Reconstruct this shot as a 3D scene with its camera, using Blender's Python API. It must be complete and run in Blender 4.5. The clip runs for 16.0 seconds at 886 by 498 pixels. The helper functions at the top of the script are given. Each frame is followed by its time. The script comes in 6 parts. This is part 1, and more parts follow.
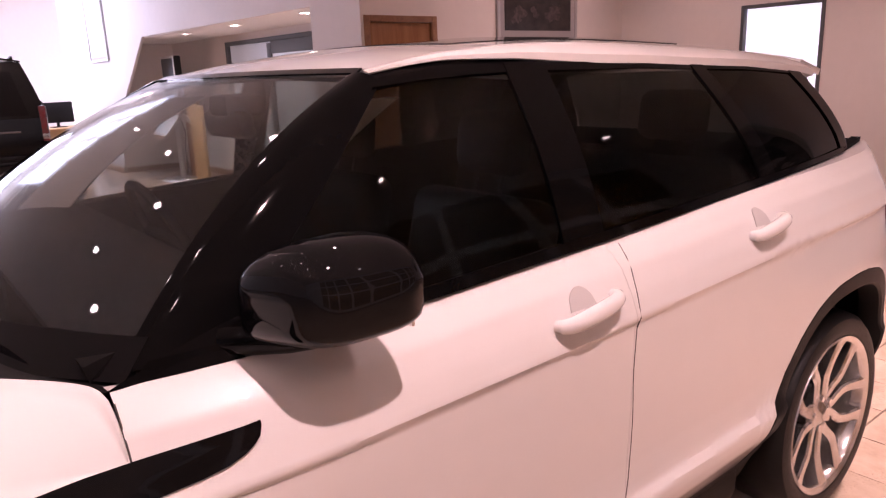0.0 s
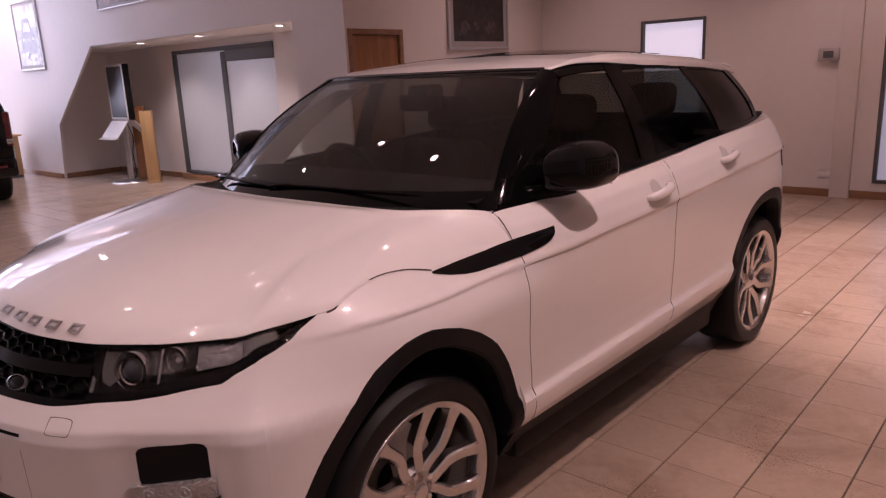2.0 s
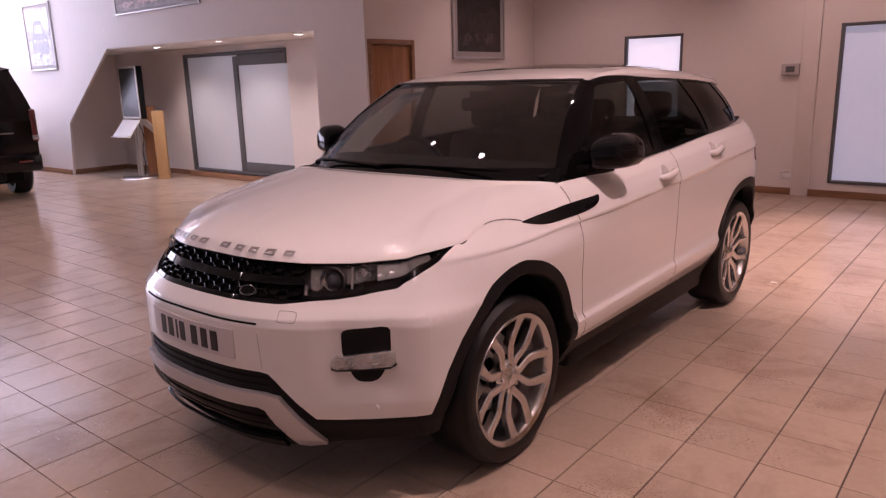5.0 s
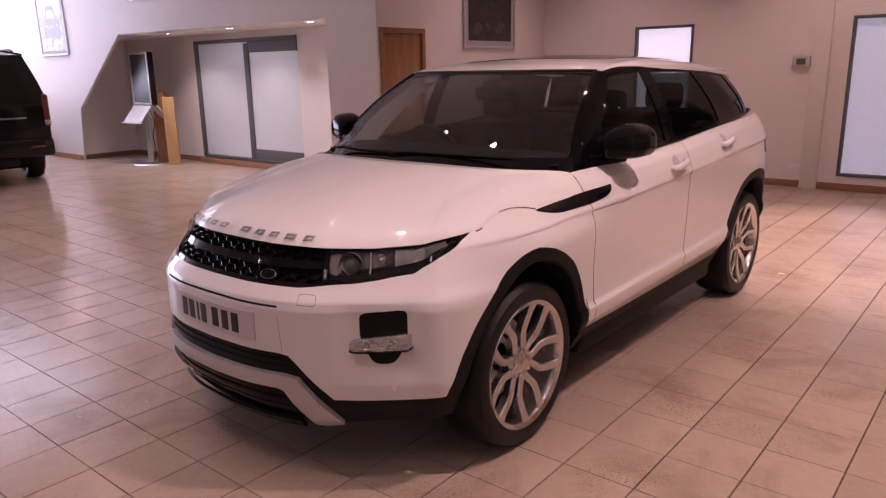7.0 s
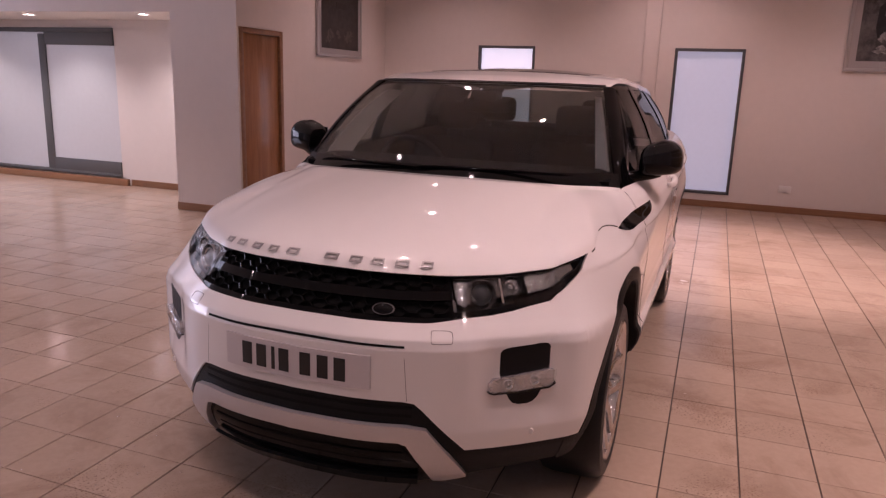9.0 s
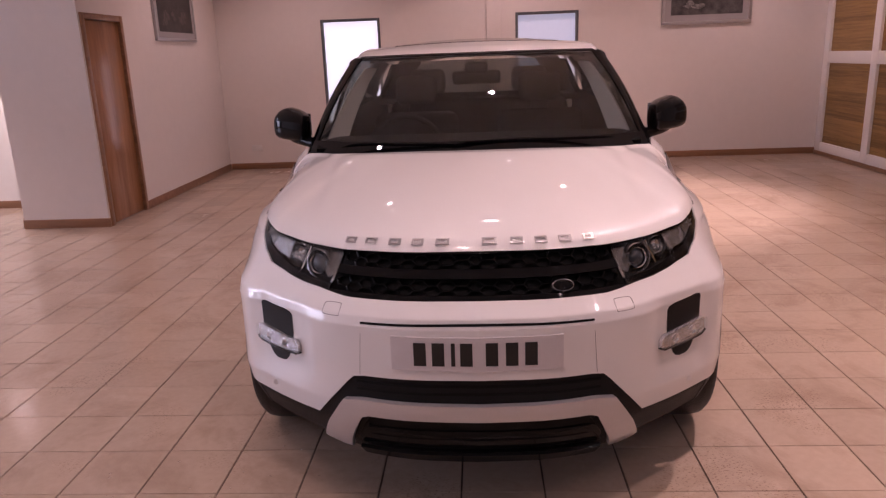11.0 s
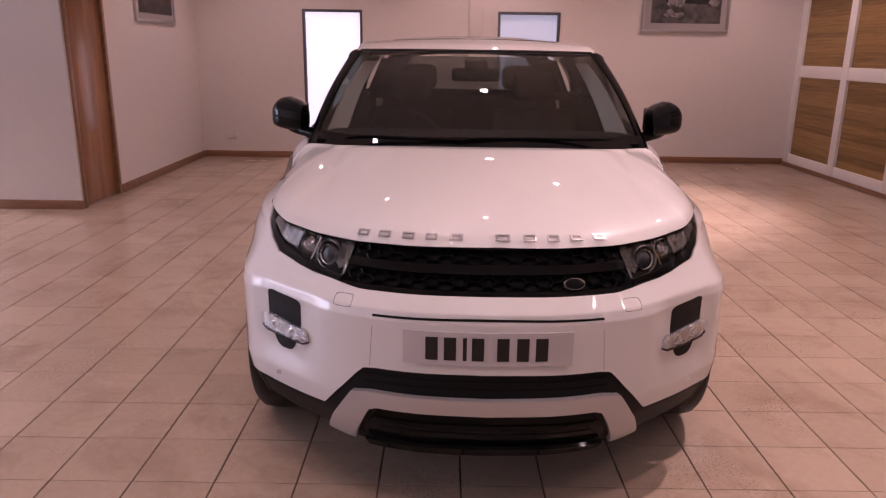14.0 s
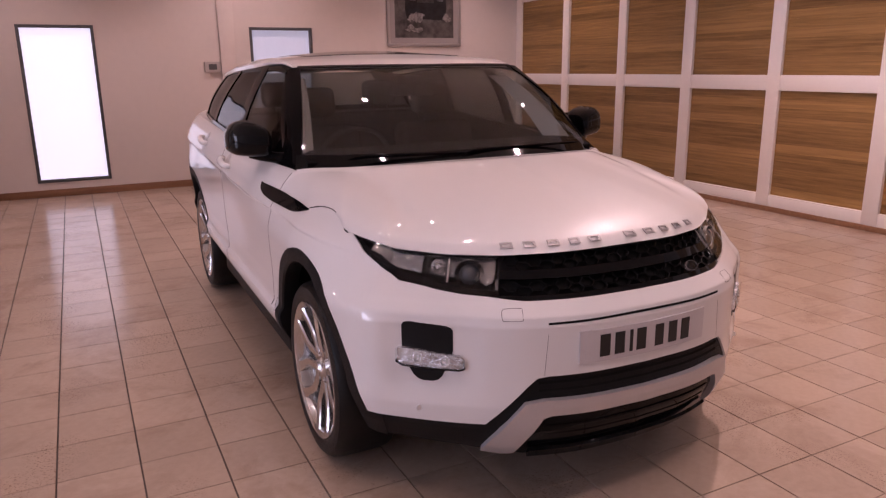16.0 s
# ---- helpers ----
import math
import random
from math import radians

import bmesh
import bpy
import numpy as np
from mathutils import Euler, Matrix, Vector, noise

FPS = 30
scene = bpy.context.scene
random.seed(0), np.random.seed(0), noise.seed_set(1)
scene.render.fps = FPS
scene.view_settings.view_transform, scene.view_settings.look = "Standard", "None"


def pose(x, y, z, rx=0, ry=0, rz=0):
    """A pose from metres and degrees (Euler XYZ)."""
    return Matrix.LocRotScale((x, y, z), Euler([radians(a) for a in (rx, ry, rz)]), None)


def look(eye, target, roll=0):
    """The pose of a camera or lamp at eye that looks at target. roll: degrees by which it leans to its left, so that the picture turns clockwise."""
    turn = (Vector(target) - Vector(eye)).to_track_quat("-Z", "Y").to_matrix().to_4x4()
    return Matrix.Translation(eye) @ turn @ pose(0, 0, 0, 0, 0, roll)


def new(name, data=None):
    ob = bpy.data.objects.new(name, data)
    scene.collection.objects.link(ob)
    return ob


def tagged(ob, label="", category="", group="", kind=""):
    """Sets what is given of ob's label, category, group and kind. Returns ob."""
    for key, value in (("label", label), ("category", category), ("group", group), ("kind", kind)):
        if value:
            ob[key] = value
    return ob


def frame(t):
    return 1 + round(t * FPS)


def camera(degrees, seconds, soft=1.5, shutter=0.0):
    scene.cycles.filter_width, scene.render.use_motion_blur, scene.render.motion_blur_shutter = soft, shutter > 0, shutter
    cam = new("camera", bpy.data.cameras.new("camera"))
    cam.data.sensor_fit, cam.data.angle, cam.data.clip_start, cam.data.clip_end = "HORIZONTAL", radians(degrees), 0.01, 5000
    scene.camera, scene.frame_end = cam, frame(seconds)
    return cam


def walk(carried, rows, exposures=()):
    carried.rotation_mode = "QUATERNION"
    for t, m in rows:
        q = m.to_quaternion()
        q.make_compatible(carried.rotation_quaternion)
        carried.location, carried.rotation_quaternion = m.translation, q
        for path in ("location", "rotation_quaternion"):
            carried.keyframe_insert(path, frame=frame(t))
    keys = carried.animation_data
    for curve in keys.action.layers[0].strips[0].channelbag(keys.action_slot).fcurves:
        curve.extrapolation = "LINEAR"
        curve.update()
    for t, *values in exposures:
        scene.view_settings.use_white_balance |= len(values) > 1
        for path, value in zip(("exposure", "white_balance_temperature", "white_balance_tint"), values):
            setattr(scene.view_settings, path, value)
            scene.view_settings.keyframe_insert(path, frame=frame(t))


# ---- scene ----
cam = camera(63.3, 16.0, 1.3)
PATH = [
    (0, (0.301, -0.731, 1.475), (1.516, 0.784, 0.997), -2.2),
    (0.5, (-0.081, -0.81, 1.488), (1.183, 0.656, 0.986), -2.8),
    (1, (-0.469, -0.939, 1.496), (0.838, 0.497, 1.015), -4.0),
    (1.5, (-0.867, -0.931, 1.479), (0.567, 0.386, 1.02), -3.7),
    (2, (-1.227, -1.044, 1.48), (0.223, 0.25, 1.008), -2.6),
    (2.5, (-1.532, -1.093, 1.492), (-0.074, 0.196, 1.026), -2.1),
    (3, (-1.758, -1.132, 1.498), (-0.273, 0.12, 1.02), -1.8),
    (3.5, (-1.899, -1.243, 1.505), (-0.417, 0.01, 1.024), -2.5),
    (4, (-2.064, -1.249, 1.505), (-0.559, -0.013, 1.048), -2.3),
    (6.5, (-2.212, -1.238, 1.499), (-0.706, -0.012, 1.019), -0.9),
    (7, (-2.236, -1.252, 1.508), (-0.74, -0.018, 1.02), -1.1),
    (7.5, (-2.222, -1.194, 1.498), (-0.717, 0.029, 1.007), -0.4),
    (8, (-2.364, -0.898, 1.486), (-0.773, 0.205, 0.982), 0.4),
    (8.5, (-2.46, -0.522, 1.473), (-0.75, 0.39, 0.98), 1.2),
    (9, (-2.61, -0.057, 1.475), (-0.782, 0.617, 1.024), 1.9),
    (9.5, (-2.75, 0.335, 1.481), (-0.871, 0.753, 0.939), 0.9),
    (10, (-2.761, 0.786, 1.474), (-0.851, 1.016, 0.926), -1.4),
    (12.5, (-2.84, 1.167, 1.496), (-0.909, 1.202, 0.976), -1.3),
    (13, (-2.828, 1.178, 1.494), (-0.898, 1.208, 0.969), -0.3),
    (13.5, (-2.819, 1.181, 1.489), (-0.89, 1.206, 0.961), -0.0),
    (14, (-2.813, 1.238, 1.485), (-0.886, 1.238, 0.953), 0.8),
    (14.5, (-2.843, 1.547, 1.481), (-0.92, 1.388, 0.954), 0.7),
    (15, (-2.712, 1.958, 1.466), (-0.834, 1.526, 0.928), 1.7),
    (15.5, (-2.604, 2.365, 1.456), (-0.77, 1.755, 0.941), 1.2),
    (16, (-2.473, 2.682, 1.479), (-0.74, 1.814, 0.986), -0.7),
]
walk(cam, [(t, look(eye, target, roll)) for t, eye, target, roll in PATH],
     [(0.0, 0.60, 6180, 37), (0.5, 0.28, 6340, 37.6), (1.0, 0.04, 6270, 37), (1.5, -0.24, 6260, 37.2), (2.0, -0.27, 6230, 37.0), (3.0, -0.10, 6230, 37.0), (4.0, -0.02, 6200, 36.6), (7.0, 0.06, 6200, 36.6),
      (9.0, 0.08, 6120, 35.4), (10.0, 0.29, 6060, 34.8), (12.5, 0.39, 6040, 34.8), (15.0, 0.35, 6040, 34.8), (16.0, 0.34, 6040, 34.8)])

# ---- world and lights ----
world = bpy.data.worlds.new("sky")
scene.world = world
world.use_nodes = True
wn = world.node_tree.nodes
sky = wn.new("ShaderNodeTexSky")
sky.sky_type, sky.sun_disc, sky.sun_elevation, sky.sun_rotation = "NISHITA", False, radians(32), radians(215)
world.node_tree.links.new(sky.outputs[0], wn["Background"].inputs[0])
wn["Background"].inputs[1].default_value = 0.12

CEIL = 3.9
LAMP_COLOUR = (1.0, 0.735, 0.61)
# downlights under the ceiling: x, y, strength, cone
SPOTS = [
    (0.72, -1.28, 290, 112), (-0.7, 0.5, 14, 80), (0.4, 1.5, 16, 80), (1.9, 0.9, 50, 80),
    (4.4, -0.3, 740, 62), (3.6, 2.4, 78, 100), (-1.9, 2.4, 15, 80), (-2.6, -0.8, 16, 85),
    (5.8, 3.3, 78, 110), (5.9, -2.3, 85, 110), (2.4, -2.2, 92, 90), (-1.4, -2.6, 42, 100),
    (0.6, 4.6, 82, 95), (1.5, 8.0, 170, 110), (-2.4, 6.0, 170, 110), (3.45, 13.4, 150, 120),
    (6.0, 0.6, 92, 110), (-1.9, -1.5, 16, 80), (-1.0, -0.5, 30, 74), (-0.4, 3.1, 14, 70), (-1.2, 3.4, 14, 70), (0.9, 2.9, 14, 70), (-2.0, 0.9, 72, 74), (-1.3, 1.4, 10, 70),
]
# small dim downlights over the open floor
DIM_SPOTS = [(-3.6, -1.7), (-3.3, 1.6), (-3.8, 4.7), (-5.9, -0.4), (-6.1, 3.0), (-5.7, 6.2)]
for sx, sy, power, cone in SPOTS:
    lamp = bpy.data.lights.new("downlight_lamp", "SPOT")
    lamp.energy, lamp.color, lamp.spot_size, lamp.spot_blend, lamp.shadow_soft_size = power, LAMP_COLOUR, radians(cone), 0.6, 0.035
    new("downlight_lamp", lamp).matrix_world = pose(sx, sy, CEIL - 0.06)


def daylight(name, x, y, z, wide, high, rx, rz, power, colour):
    lamp = bpy.data.lights.new(name, "AREA")
    lamp.shape, lamp.size, lamp.size_y, lamp.energy, lamp.color = "RECTANGLE", wide, high, power, colour
    new(name, lamp).matrix_world = pose(x, y, z, rx, 0, rz)


DAY = (0.86, 0.90, 1.0)
daylight("window_daylight", 7.50, 2.77, 1.08, 0.75, 1.75, 90, 90, 45, DAY)
daylight("window_daylight", 7.50, 0.12, 1.08, 0.75, 1.75, 90, 90, 30, DAY)
daylight("shopfront_daylight", -1.5, 18.95, 1.95, 8.8, 3.3, 90, 180, 600, DAY)
# added fill through an unseen side opening, to brighten the far hall
daylight("shopfront_daylight", 8.95, 16.0, 1.95, 4.8, 3.3, 90, 90, 300, DAY)
daylight("rooflight_daylight", 1.5, 13.3, CEIL + 0.14, 3.3, 5.9, 0, 0, 260, DAY)

# ---- materials ----


def mat(name, colour, rough=0.5, metal=0.0, vary=0.06, scale=8.0, bump=0.0, bump_scale=60.0, coat=0.0, spread=0.0, spec=0.5):
    """A surface with mottling at two scales, optional fine relief and piece-to-piece spread."""
    m = bpy.data.materials.new(name)
    m.use_nodes = True
    n, l = m.node_tree.nodes, m.node_tree.links
    p = n["Principled BSDF"]
    p.inputs["Roughness"].default_value, p.inputs["Metallic"].default_value = rough, metal
    p.inputs["Coat Weight"].default_value, p.inputs["Coat Roughness"].default_value = coat, 0.008
    p.inputs["Specular IOR Level"].default_value = spec
    tc = n.new("ShaderNodeTexCoord")
    big, fine = n.new("ShaderNodeTexNoise"), n.new("ShaderNodeTexNoise")
    big.inputs["Scale"].default_value, fine.inputs["Scale"].default_value = scale * 0.25, scale * 6
    big.inputs["Detail"].default_value = fine.inputs["Detail"].default_value = 4
    for t in (big, fine):
        l.new(tc.outputs["Object"], t.inputs["Vector"])
    add = n.new("ShaderNodeMath")
    add.operation = "ADD"
    l.new(big.outputs["Fac"], add.inputs[0])
    l.new(fine.outputs["Fac"], add.inputs[1])
    total = add
    if spread:
        info, geo = n.new("ShaderNodeObjectInfo"), n.new("ShaderNodeNewGeometry")
        both, frac, mul, more = (n.new("ShaderNodeMath") for _ in range(4))
        both.operation, frac.operation, mul.operation, more.operation = "ADD", "FRACT", "MULTIPLY_ADD", "ADD"
        l.new(info.outputs["Random"], both.inputs[0])
        l.new(geo.outputs["Random Per Island"], both.inputs[1])
        l.new(both.outputs[0], frac.inputs[0])
        l.new(frac.outputs[0], mul.inputs[0])
        mul.inputs[1].default_value, mul.inputs[2].default_value = spread, -spread / 2
        l.new(add.outputs[0], more.inputs[0])
        l.new(mul.outputs[0], more.inputs[1])
        total = more
    rng = n.new("ShaderNodeMapRange")
    rng.inputs["From Min"].default_value, rng.inputs["From Max"].default_value = 0.6, 1.4
    rng.inputs["To Min"].default_value, rng.inputs["To Max"].default_value = 1 - vary, 1 + vary
    rng.clamp = False
    l.new(total.outputs[0], rng.inputs["Value"])
    mixer = n.new("ShaderNodeVectorMath")
    mixer.operation = "SCALE"
    mixer.inputs[0].default_value = colour[:3]
    l.new(rng.outputs[0], mixer.inputs["Scale"])
    l.new(mixer.outputs[0], p.inputs["Base Color"])
    if bump:
        b, t = n.new("ShaderNodeBump"), n.new("ShaderNodeTexNoise")
        t.inputs["Scale"].default_value, t.inputs["Detail"].default_value = bump_scale, 6
        b.inputs["Strength"].default_value, b.inputs["Distance"].default_value = bump, 0.01
        l.new(tc.outputs["Object"], t.inputs["Vector"])
        l.new(t.outputs["Fac"], b.inputs["Height"])
        l.new(b.outputs["Normal"], p.inputs["Normal"])
    return m


def glass_mat(name, tint, rough=0.0, base=0.014):
    """Tinted glass: light passes, and the surface mirrors more at a flat angle."""
    m = bpy.data.materials.new(name)
    m.use_nodes = True
    n, l = m.node_tree.nodes, m.node_tree.links
    n.remove(n["Principled BSDF"])
    clear, shine, mix, lw = n.new("ShaderNodeBsdfTransparent"), n.new("ShaderNodeBsdfGlossy"), n.new("ShaderNodeMixShader"), n.new("ShaderNodeLayerWeight")
    five, gain = n.new("ShaderNodeMath"), n.new("ShaderNodeMath")
    five.operation, gain.operation = "POWER", "MULTIPLY_ADD"
    five.inputs[1].default_value, gain.inputs[1].default_value, gain.inputs[2].default_value = 5, 0.65, base
    lw.inputs[0].default_value = 0.5
    clear.inputs[0].default_value = (*tint, 1)
    shine.inputs["Roughness"].default_value = rough
    l.new(lw.outputs["Facing"], five.inputs[0])
    l.new(five.outputs[0], gain.inputs[0])
    l.new(gain.outputs[0], mix.inputs[0])
    l.new(clear.outputs[0], mix.inputs[1])
    l.new(shine.outputs[0], mix.inputs[2])
    l.new(mix.outputs[0], n["Material Output"].inputs[0])
    return m


def glow_mat(name, colour, strength):
    m = bpy.data.materials.new(name)
    m.use_nodes = True
    p = m.node_tree.nodes["Principled BSDF"]
    p.inputs["Base Color"].default_value = (*colour, 1)
    p.inputs["Emission Color"].default_value, p.inputs["Emission Strength"].default_value = (*colour, 1), strength
    return m


def frosted_mat(name, colour, glow):
    """Frosted film on glass; its own glow stands for the light behind it."""
    m = mat(name, colour, 0.35, 0, 0.03, 3.0)
    p = m.node_tree.nodes["Principled BSDF"]
    p.inputs["Emission Color"].default_value, p.inputs["Emission Strength"].default_value = (*colour, 1), glow
    return m


def wood_mat(name, dark, light, along, rough=0.35, stretch=14.0, spread=0.5):
    """Timber with long grain. along: the axis of the grain, 0 to 2."""
    m = bpy.data.materials.new(name)
    m.use_nodes = True
    n, l = m.node_tree.nodes, m.node_tree.links
    p = n["Principled BSDF"]
    p.inputs["Roughness"].default_value = rough
    tc, mp, tex, fine, ramp = (n.new("ShaderNode" + k) for k in ("TexCoord", "Mapping", "TexNoise", "TexNoise", "ValToRGB"))
    s = [stretch] * 3
    s[along] = 0.9
    mp.inputs["Scale"].default_value = s
    tex.inputs["Scale"].default_value, tex.inputs["Detail"].default_value, tex.inputs["Distortion"].default_value = 1.6, 5, 0.6
    fine.inputs["Scale"].default_value, fine.inputs["Detail"].default_value = 9, 3
    info, geo, add, frac, mul, su = n.new("ShaderNodeObjectInfo"), n.new("ShaderNodeNewGeometry"), *(n.new("ShaderNodeMath") for _ in range(4))
    add.operation, frac.operation, mul.operation, su.operation = "ADD", "FRACT", "MULTIPLY_ADD", "ADD"
    l.new(info.outputs["Random"], add.inputs[0])
    l.new(geo.outputs["Random Per Island"], add.inputs[1])
    l.new(add.outputs[0], frac.inputs[0])
    shift = n.new("ShaderNodeVectorMath")
    shift.operation = "MULTIPLY_ADD"
    shift.inputs[1].default_value = (7.3, 7.3, 7.3)
    l.new(frac.outputs[0], shift.inputs[0])
    l.new(tc.outputs["Object"], shift.inputs[2])
    l.new(shift.outputs[0], mp.inputs["Vector"])
    l.new(mp.outputs[0], tex.inputs["Vector"])
    l.new(mp.outputs[0], fine.inputs["Vector"])
    mul.inputs[1].default_value, mul.inputs[2].default_value = spread, -spread / 2
    l.new(frac.outputs[0], mul.inputs[0])
    half = n.new("ShaderNodeMath")
    half.operation = "MULTIPLY_ADD"
    half.inputs[1].default_value = 0.35
    l.new(fine.outputs["Fac"], half.inputs[0])
    l.new(tex.outputs["Fac"], half.inputs[2])
    l.new(half.outputs[0], su.inputs[0])
    l.new(mul.outputs[0], su.inputs[1])
    ramp.color_ramp.elements[0].position, ramp.color_ramp.elements[0].color = 0.38, (*dark, 1)
    ramp.color_ramp.elements[1].position, ramp.color_ramp.elements[1].color = 0.98, (*light, 1)
    l.new(su.outputs[0], ramp.inputs[0])
    l.new(ramp.outputs[0], p.inputs["Base Color"])
    b = n.new("ShaderNodeBump")
    b.inputs["Strength"].default_value, b.inputs["Distance"].default_value = 0.15, 0.004
    l.new(tex.outputs["Fac"], b.inputs["Height"])
    l.new(b.outputs["Normal"], p.inputs["Normal"])
    return m


def tile_mat(name, colour):
    """Glazed floor tile: tone from piece to piece, cloudy wear, and trodden dirt that dulls the glaze."""
    m = mat(name, colour, 0.17, 0, 0.09, 5.0, 0.04, 35, spread=0.5)
    n, l = m.node_tree.nodes, m.node_tree.links
    p = n["Principled BSDF"]
    geo, dirt, ramp, mix, gloss = (n.new("ShaderNode" + k) for k in ("NewGeometry", "TexNoise", "ValToRGB", "Mix", "MapRange"))
    dirt.inputs["Scale"].default_value, dirt.inputs["Detail"].default_value, dirt.inputs["Roughness"].default_value = 1.7, 9, 0.68
    dirt.inputs["Distortion"].default_value = 0.5
    l.new(geo.outputs["Position"], dirt.inputs["Vector"])
    ramp.color_ramp.elements[0].position, ramp.color_ramp.elements[0].color = 0.50, (0, 0, 0, 1)
    ramp.color_ramp.elements[1].position, ramp.color_ramp.elements[1].color = 0.74, (1, 1, 1, 1)
    l.new(dirt.outputs["Fac"], ramp.inputs[0])
    old = p.inputs["Base Color"].links[0].from_socket
    mix.data_type = "RGBA"
    mix.inputs[7].default_value = (colour[0] * 0.64, colour[1] * 0.58, colour[2] * 0.54, 1)
    l.new(ramp.outputs[0], mix.inputs[0])
    l.new(old, mix.inputs[6])
    l.new(mix.outputs[2], p.inputs["Base Color"])
    # pitted patches: small dark pores where the stone-like glaze has worn
    patch, pores, pick, both, pit = (n.new("ShaderNode" + k) for k in ("TexNoise", "TexNoise", "MapRange", "Math", "Mix"))
    patch.inputs["Scale"].default_value, patch.inputs["Detail"].default_value = 1.9, 4
    pores.inputs["Scale"].default_value, pores.inputs["Detail"].default_value, pores.inputs["Roughness"].default_value = 150, 3, 0.6
    stretch = n.new("ShaderNodeMapping")
    stretch.inputs["Location"].default_value, stretch.inputs["Scale"].default_value = (3.7, 1.3, 0.0), (1.0, 0.55, 1.0)
    l.new(geo.outputs["Position"], patch.inputs["Vector"])
    l.new(geo.outputs["Position"], stretch.inputs["Vector"])
    l.new(stretch.outputs[0], pores.inputs["Vector"])
    edge = n.new("ShaderNodeMapRange")
    edge.inputs["From Min"].default_value, edge.inputs["From Max"].default_value = 0.53, 0.64
    pick.inputs["From Min"].default_value, pick.inputs["From Max"].default_value = 0.555, 0.63
    l.new(patch.outputs["Fac"], edge.inputs["Value"])
    l.new(pores.outputs["Fac"], pick.inputs["Value"])
    both.operation = "MULTIPLY"
    l.new(edge.outputs[0], both.inputs[0])
    l.new(pick.outputs[0], both.inputs[1])
    pit.data_type = "RGBA"
    pit.inputs[7].default_value = (colour[0] * 0.55, colour[1] * 0.48, colour[2] * 0.43, 1)
    l.new(both.outputs[0], pit.inputs[0])
    l.new(mix.outputs[2], pit.inputs[6])
    l.new(pit.outputs[2], p.inputs["Base Color"])
    gloss.inputs["To Min"].default_value, gloss.inputs["To Max"].default_value = 0.18, 0.30
    l.new(ramp.outputs[0], gloss.inputs["Value"])
    l.new(gloss.outputs[0], p.inputs["Roughness"])
    return m


WALL = mat("wall_paint", (0.70, 0.65, 0.62), 0.7, 0, 0.025, 2.0, 0.05, 180)
CEILING = mat("ceiling_paint", (0.78, 0.75, 0.72), 0.8, 0, 0.02, 2.0, 0.04, 150)
WHITE_WOOD = mat("white_gloss_paint", (0.80, 0.77, 0.74), 0.35, 0, 0.02, 5.0, 0.03, 90)
TILE = tile_mat("beige_tile", (0.435, 0.336, 0.258))
GROUT = mat("dark_grout", (0.09, 0.068, 0.055), 0.9, 0, 0.2, 20, 0.3, 150)
SKIRT = wood_mat("skirting_wood", (0.20, 0.096, 0.048), (0.34, 0.180, 0.096), 1)
BOARD = wood_mat("panel_timber", (0.145, 0.078, 0.021), (0.37, 0.215, 0.072), 0, 0.42, 26, 0.42)
DOOR = wood_mat("door_veneer", (0.24, 0.106, 0.046), (0.38, 0.186, 0.086), 2, 0.22, 10, 0.1)
LIGHT_WOOD = wood_mat("light_veneer", (0.40, 0.24, 0.10), (0.56, 0.37, 0.18), 2, 0.4, 8, 0.1)
GREY_FRAME = mat("grey_window_frame", (0.10, 0.105, 0.11), 0.62, 0.1, 0.05, 10)
# Daylight is put into glow and colour; FROST_DIM is the darker, weaker copy.
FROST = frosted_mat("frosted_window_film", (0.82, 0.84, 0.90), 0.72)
FROST_DIM = frosted_mat("dim_glow_frosted_film", (0.52, 0.57, 0.66), 0.40)
FROST_DOOR = frosted_mat("frosted_door_film", (0.50, 0.52, 0.54), 0.12)
WHITE_PLASTIC = mat("white_plastic", (0.72, 0.70, 0.68), 0.4, 0, 0.03, 10)
CHROME = mat("chrome", (0.82, 0.82, 0.83), 0.08, 1.0, 0.02, 10)
ALU = mat("brushed_aluminium", (0.62, 0.61, 0.60), 0.28, 1.0, 0.04, 20, 0.05, 200)
BLACK_PLASTIC = mat("black_textured_plastic", (0.0075, 0.0073, 0.0075), 0.5, 0, 0.15, 20, 0.15, 400, spec=0.18)
GLOSS_BLACK = mat("gloss_black", (0.004, 0.004, 0.0045), 0.04, 0, 0.05, 10, spec=0.25)
PILLAR = mat("black_pillar_gloss", (0.003, 0.003, 0.0032), 0.05, 0, 0.05, 10, spec=0.10)
DARK = mat("dark_cavity", (0.010, 0.010, 0.010), 0.8, 0, 0.2, 10, spec=0.1)
CAR_WHITE = mat("white_car_paint", (0.76, 0.745, 0.73), 0.35, 0, 0.012, 2.0, coat=1.0, spec=0.3)
CAR_BLACK = mat("black_car_paint", (0.004, 0.004, 0.0045), 0.08, 0, 0.05, 3.0, spec=0.35)
RUBBER = mat("tyre_rubber", (0.007, 0.0068, 0.0066), 0.42, 0, 0.2, 25, 0.2, 300, spec=0.25)
RIM = mat("silver_alloy", (0.62, 0.61, 0.60), 0.17, 0.97, 0.04, 15)
INTAKE = mat("intake_gloss_black", (0.006, 0.006, 0.0062), 0.07, 0, 0.1, 30, spec=0.10)
LETTER = mat("satin_badge_metal", (0.42, 0.41, 0.41), 0.30, 0.8, 0.05, 20)
MESH = mat("dark_grille_metal", (0.005, 0.005, 0.005), 0.2, 0.0, 0.1, 30, spec=0.10)
FOG = mat("fog_reflector", (0.62, 0.61, 0.62), 0.18, 0.75, 0.5, 60, 0.9, 90)
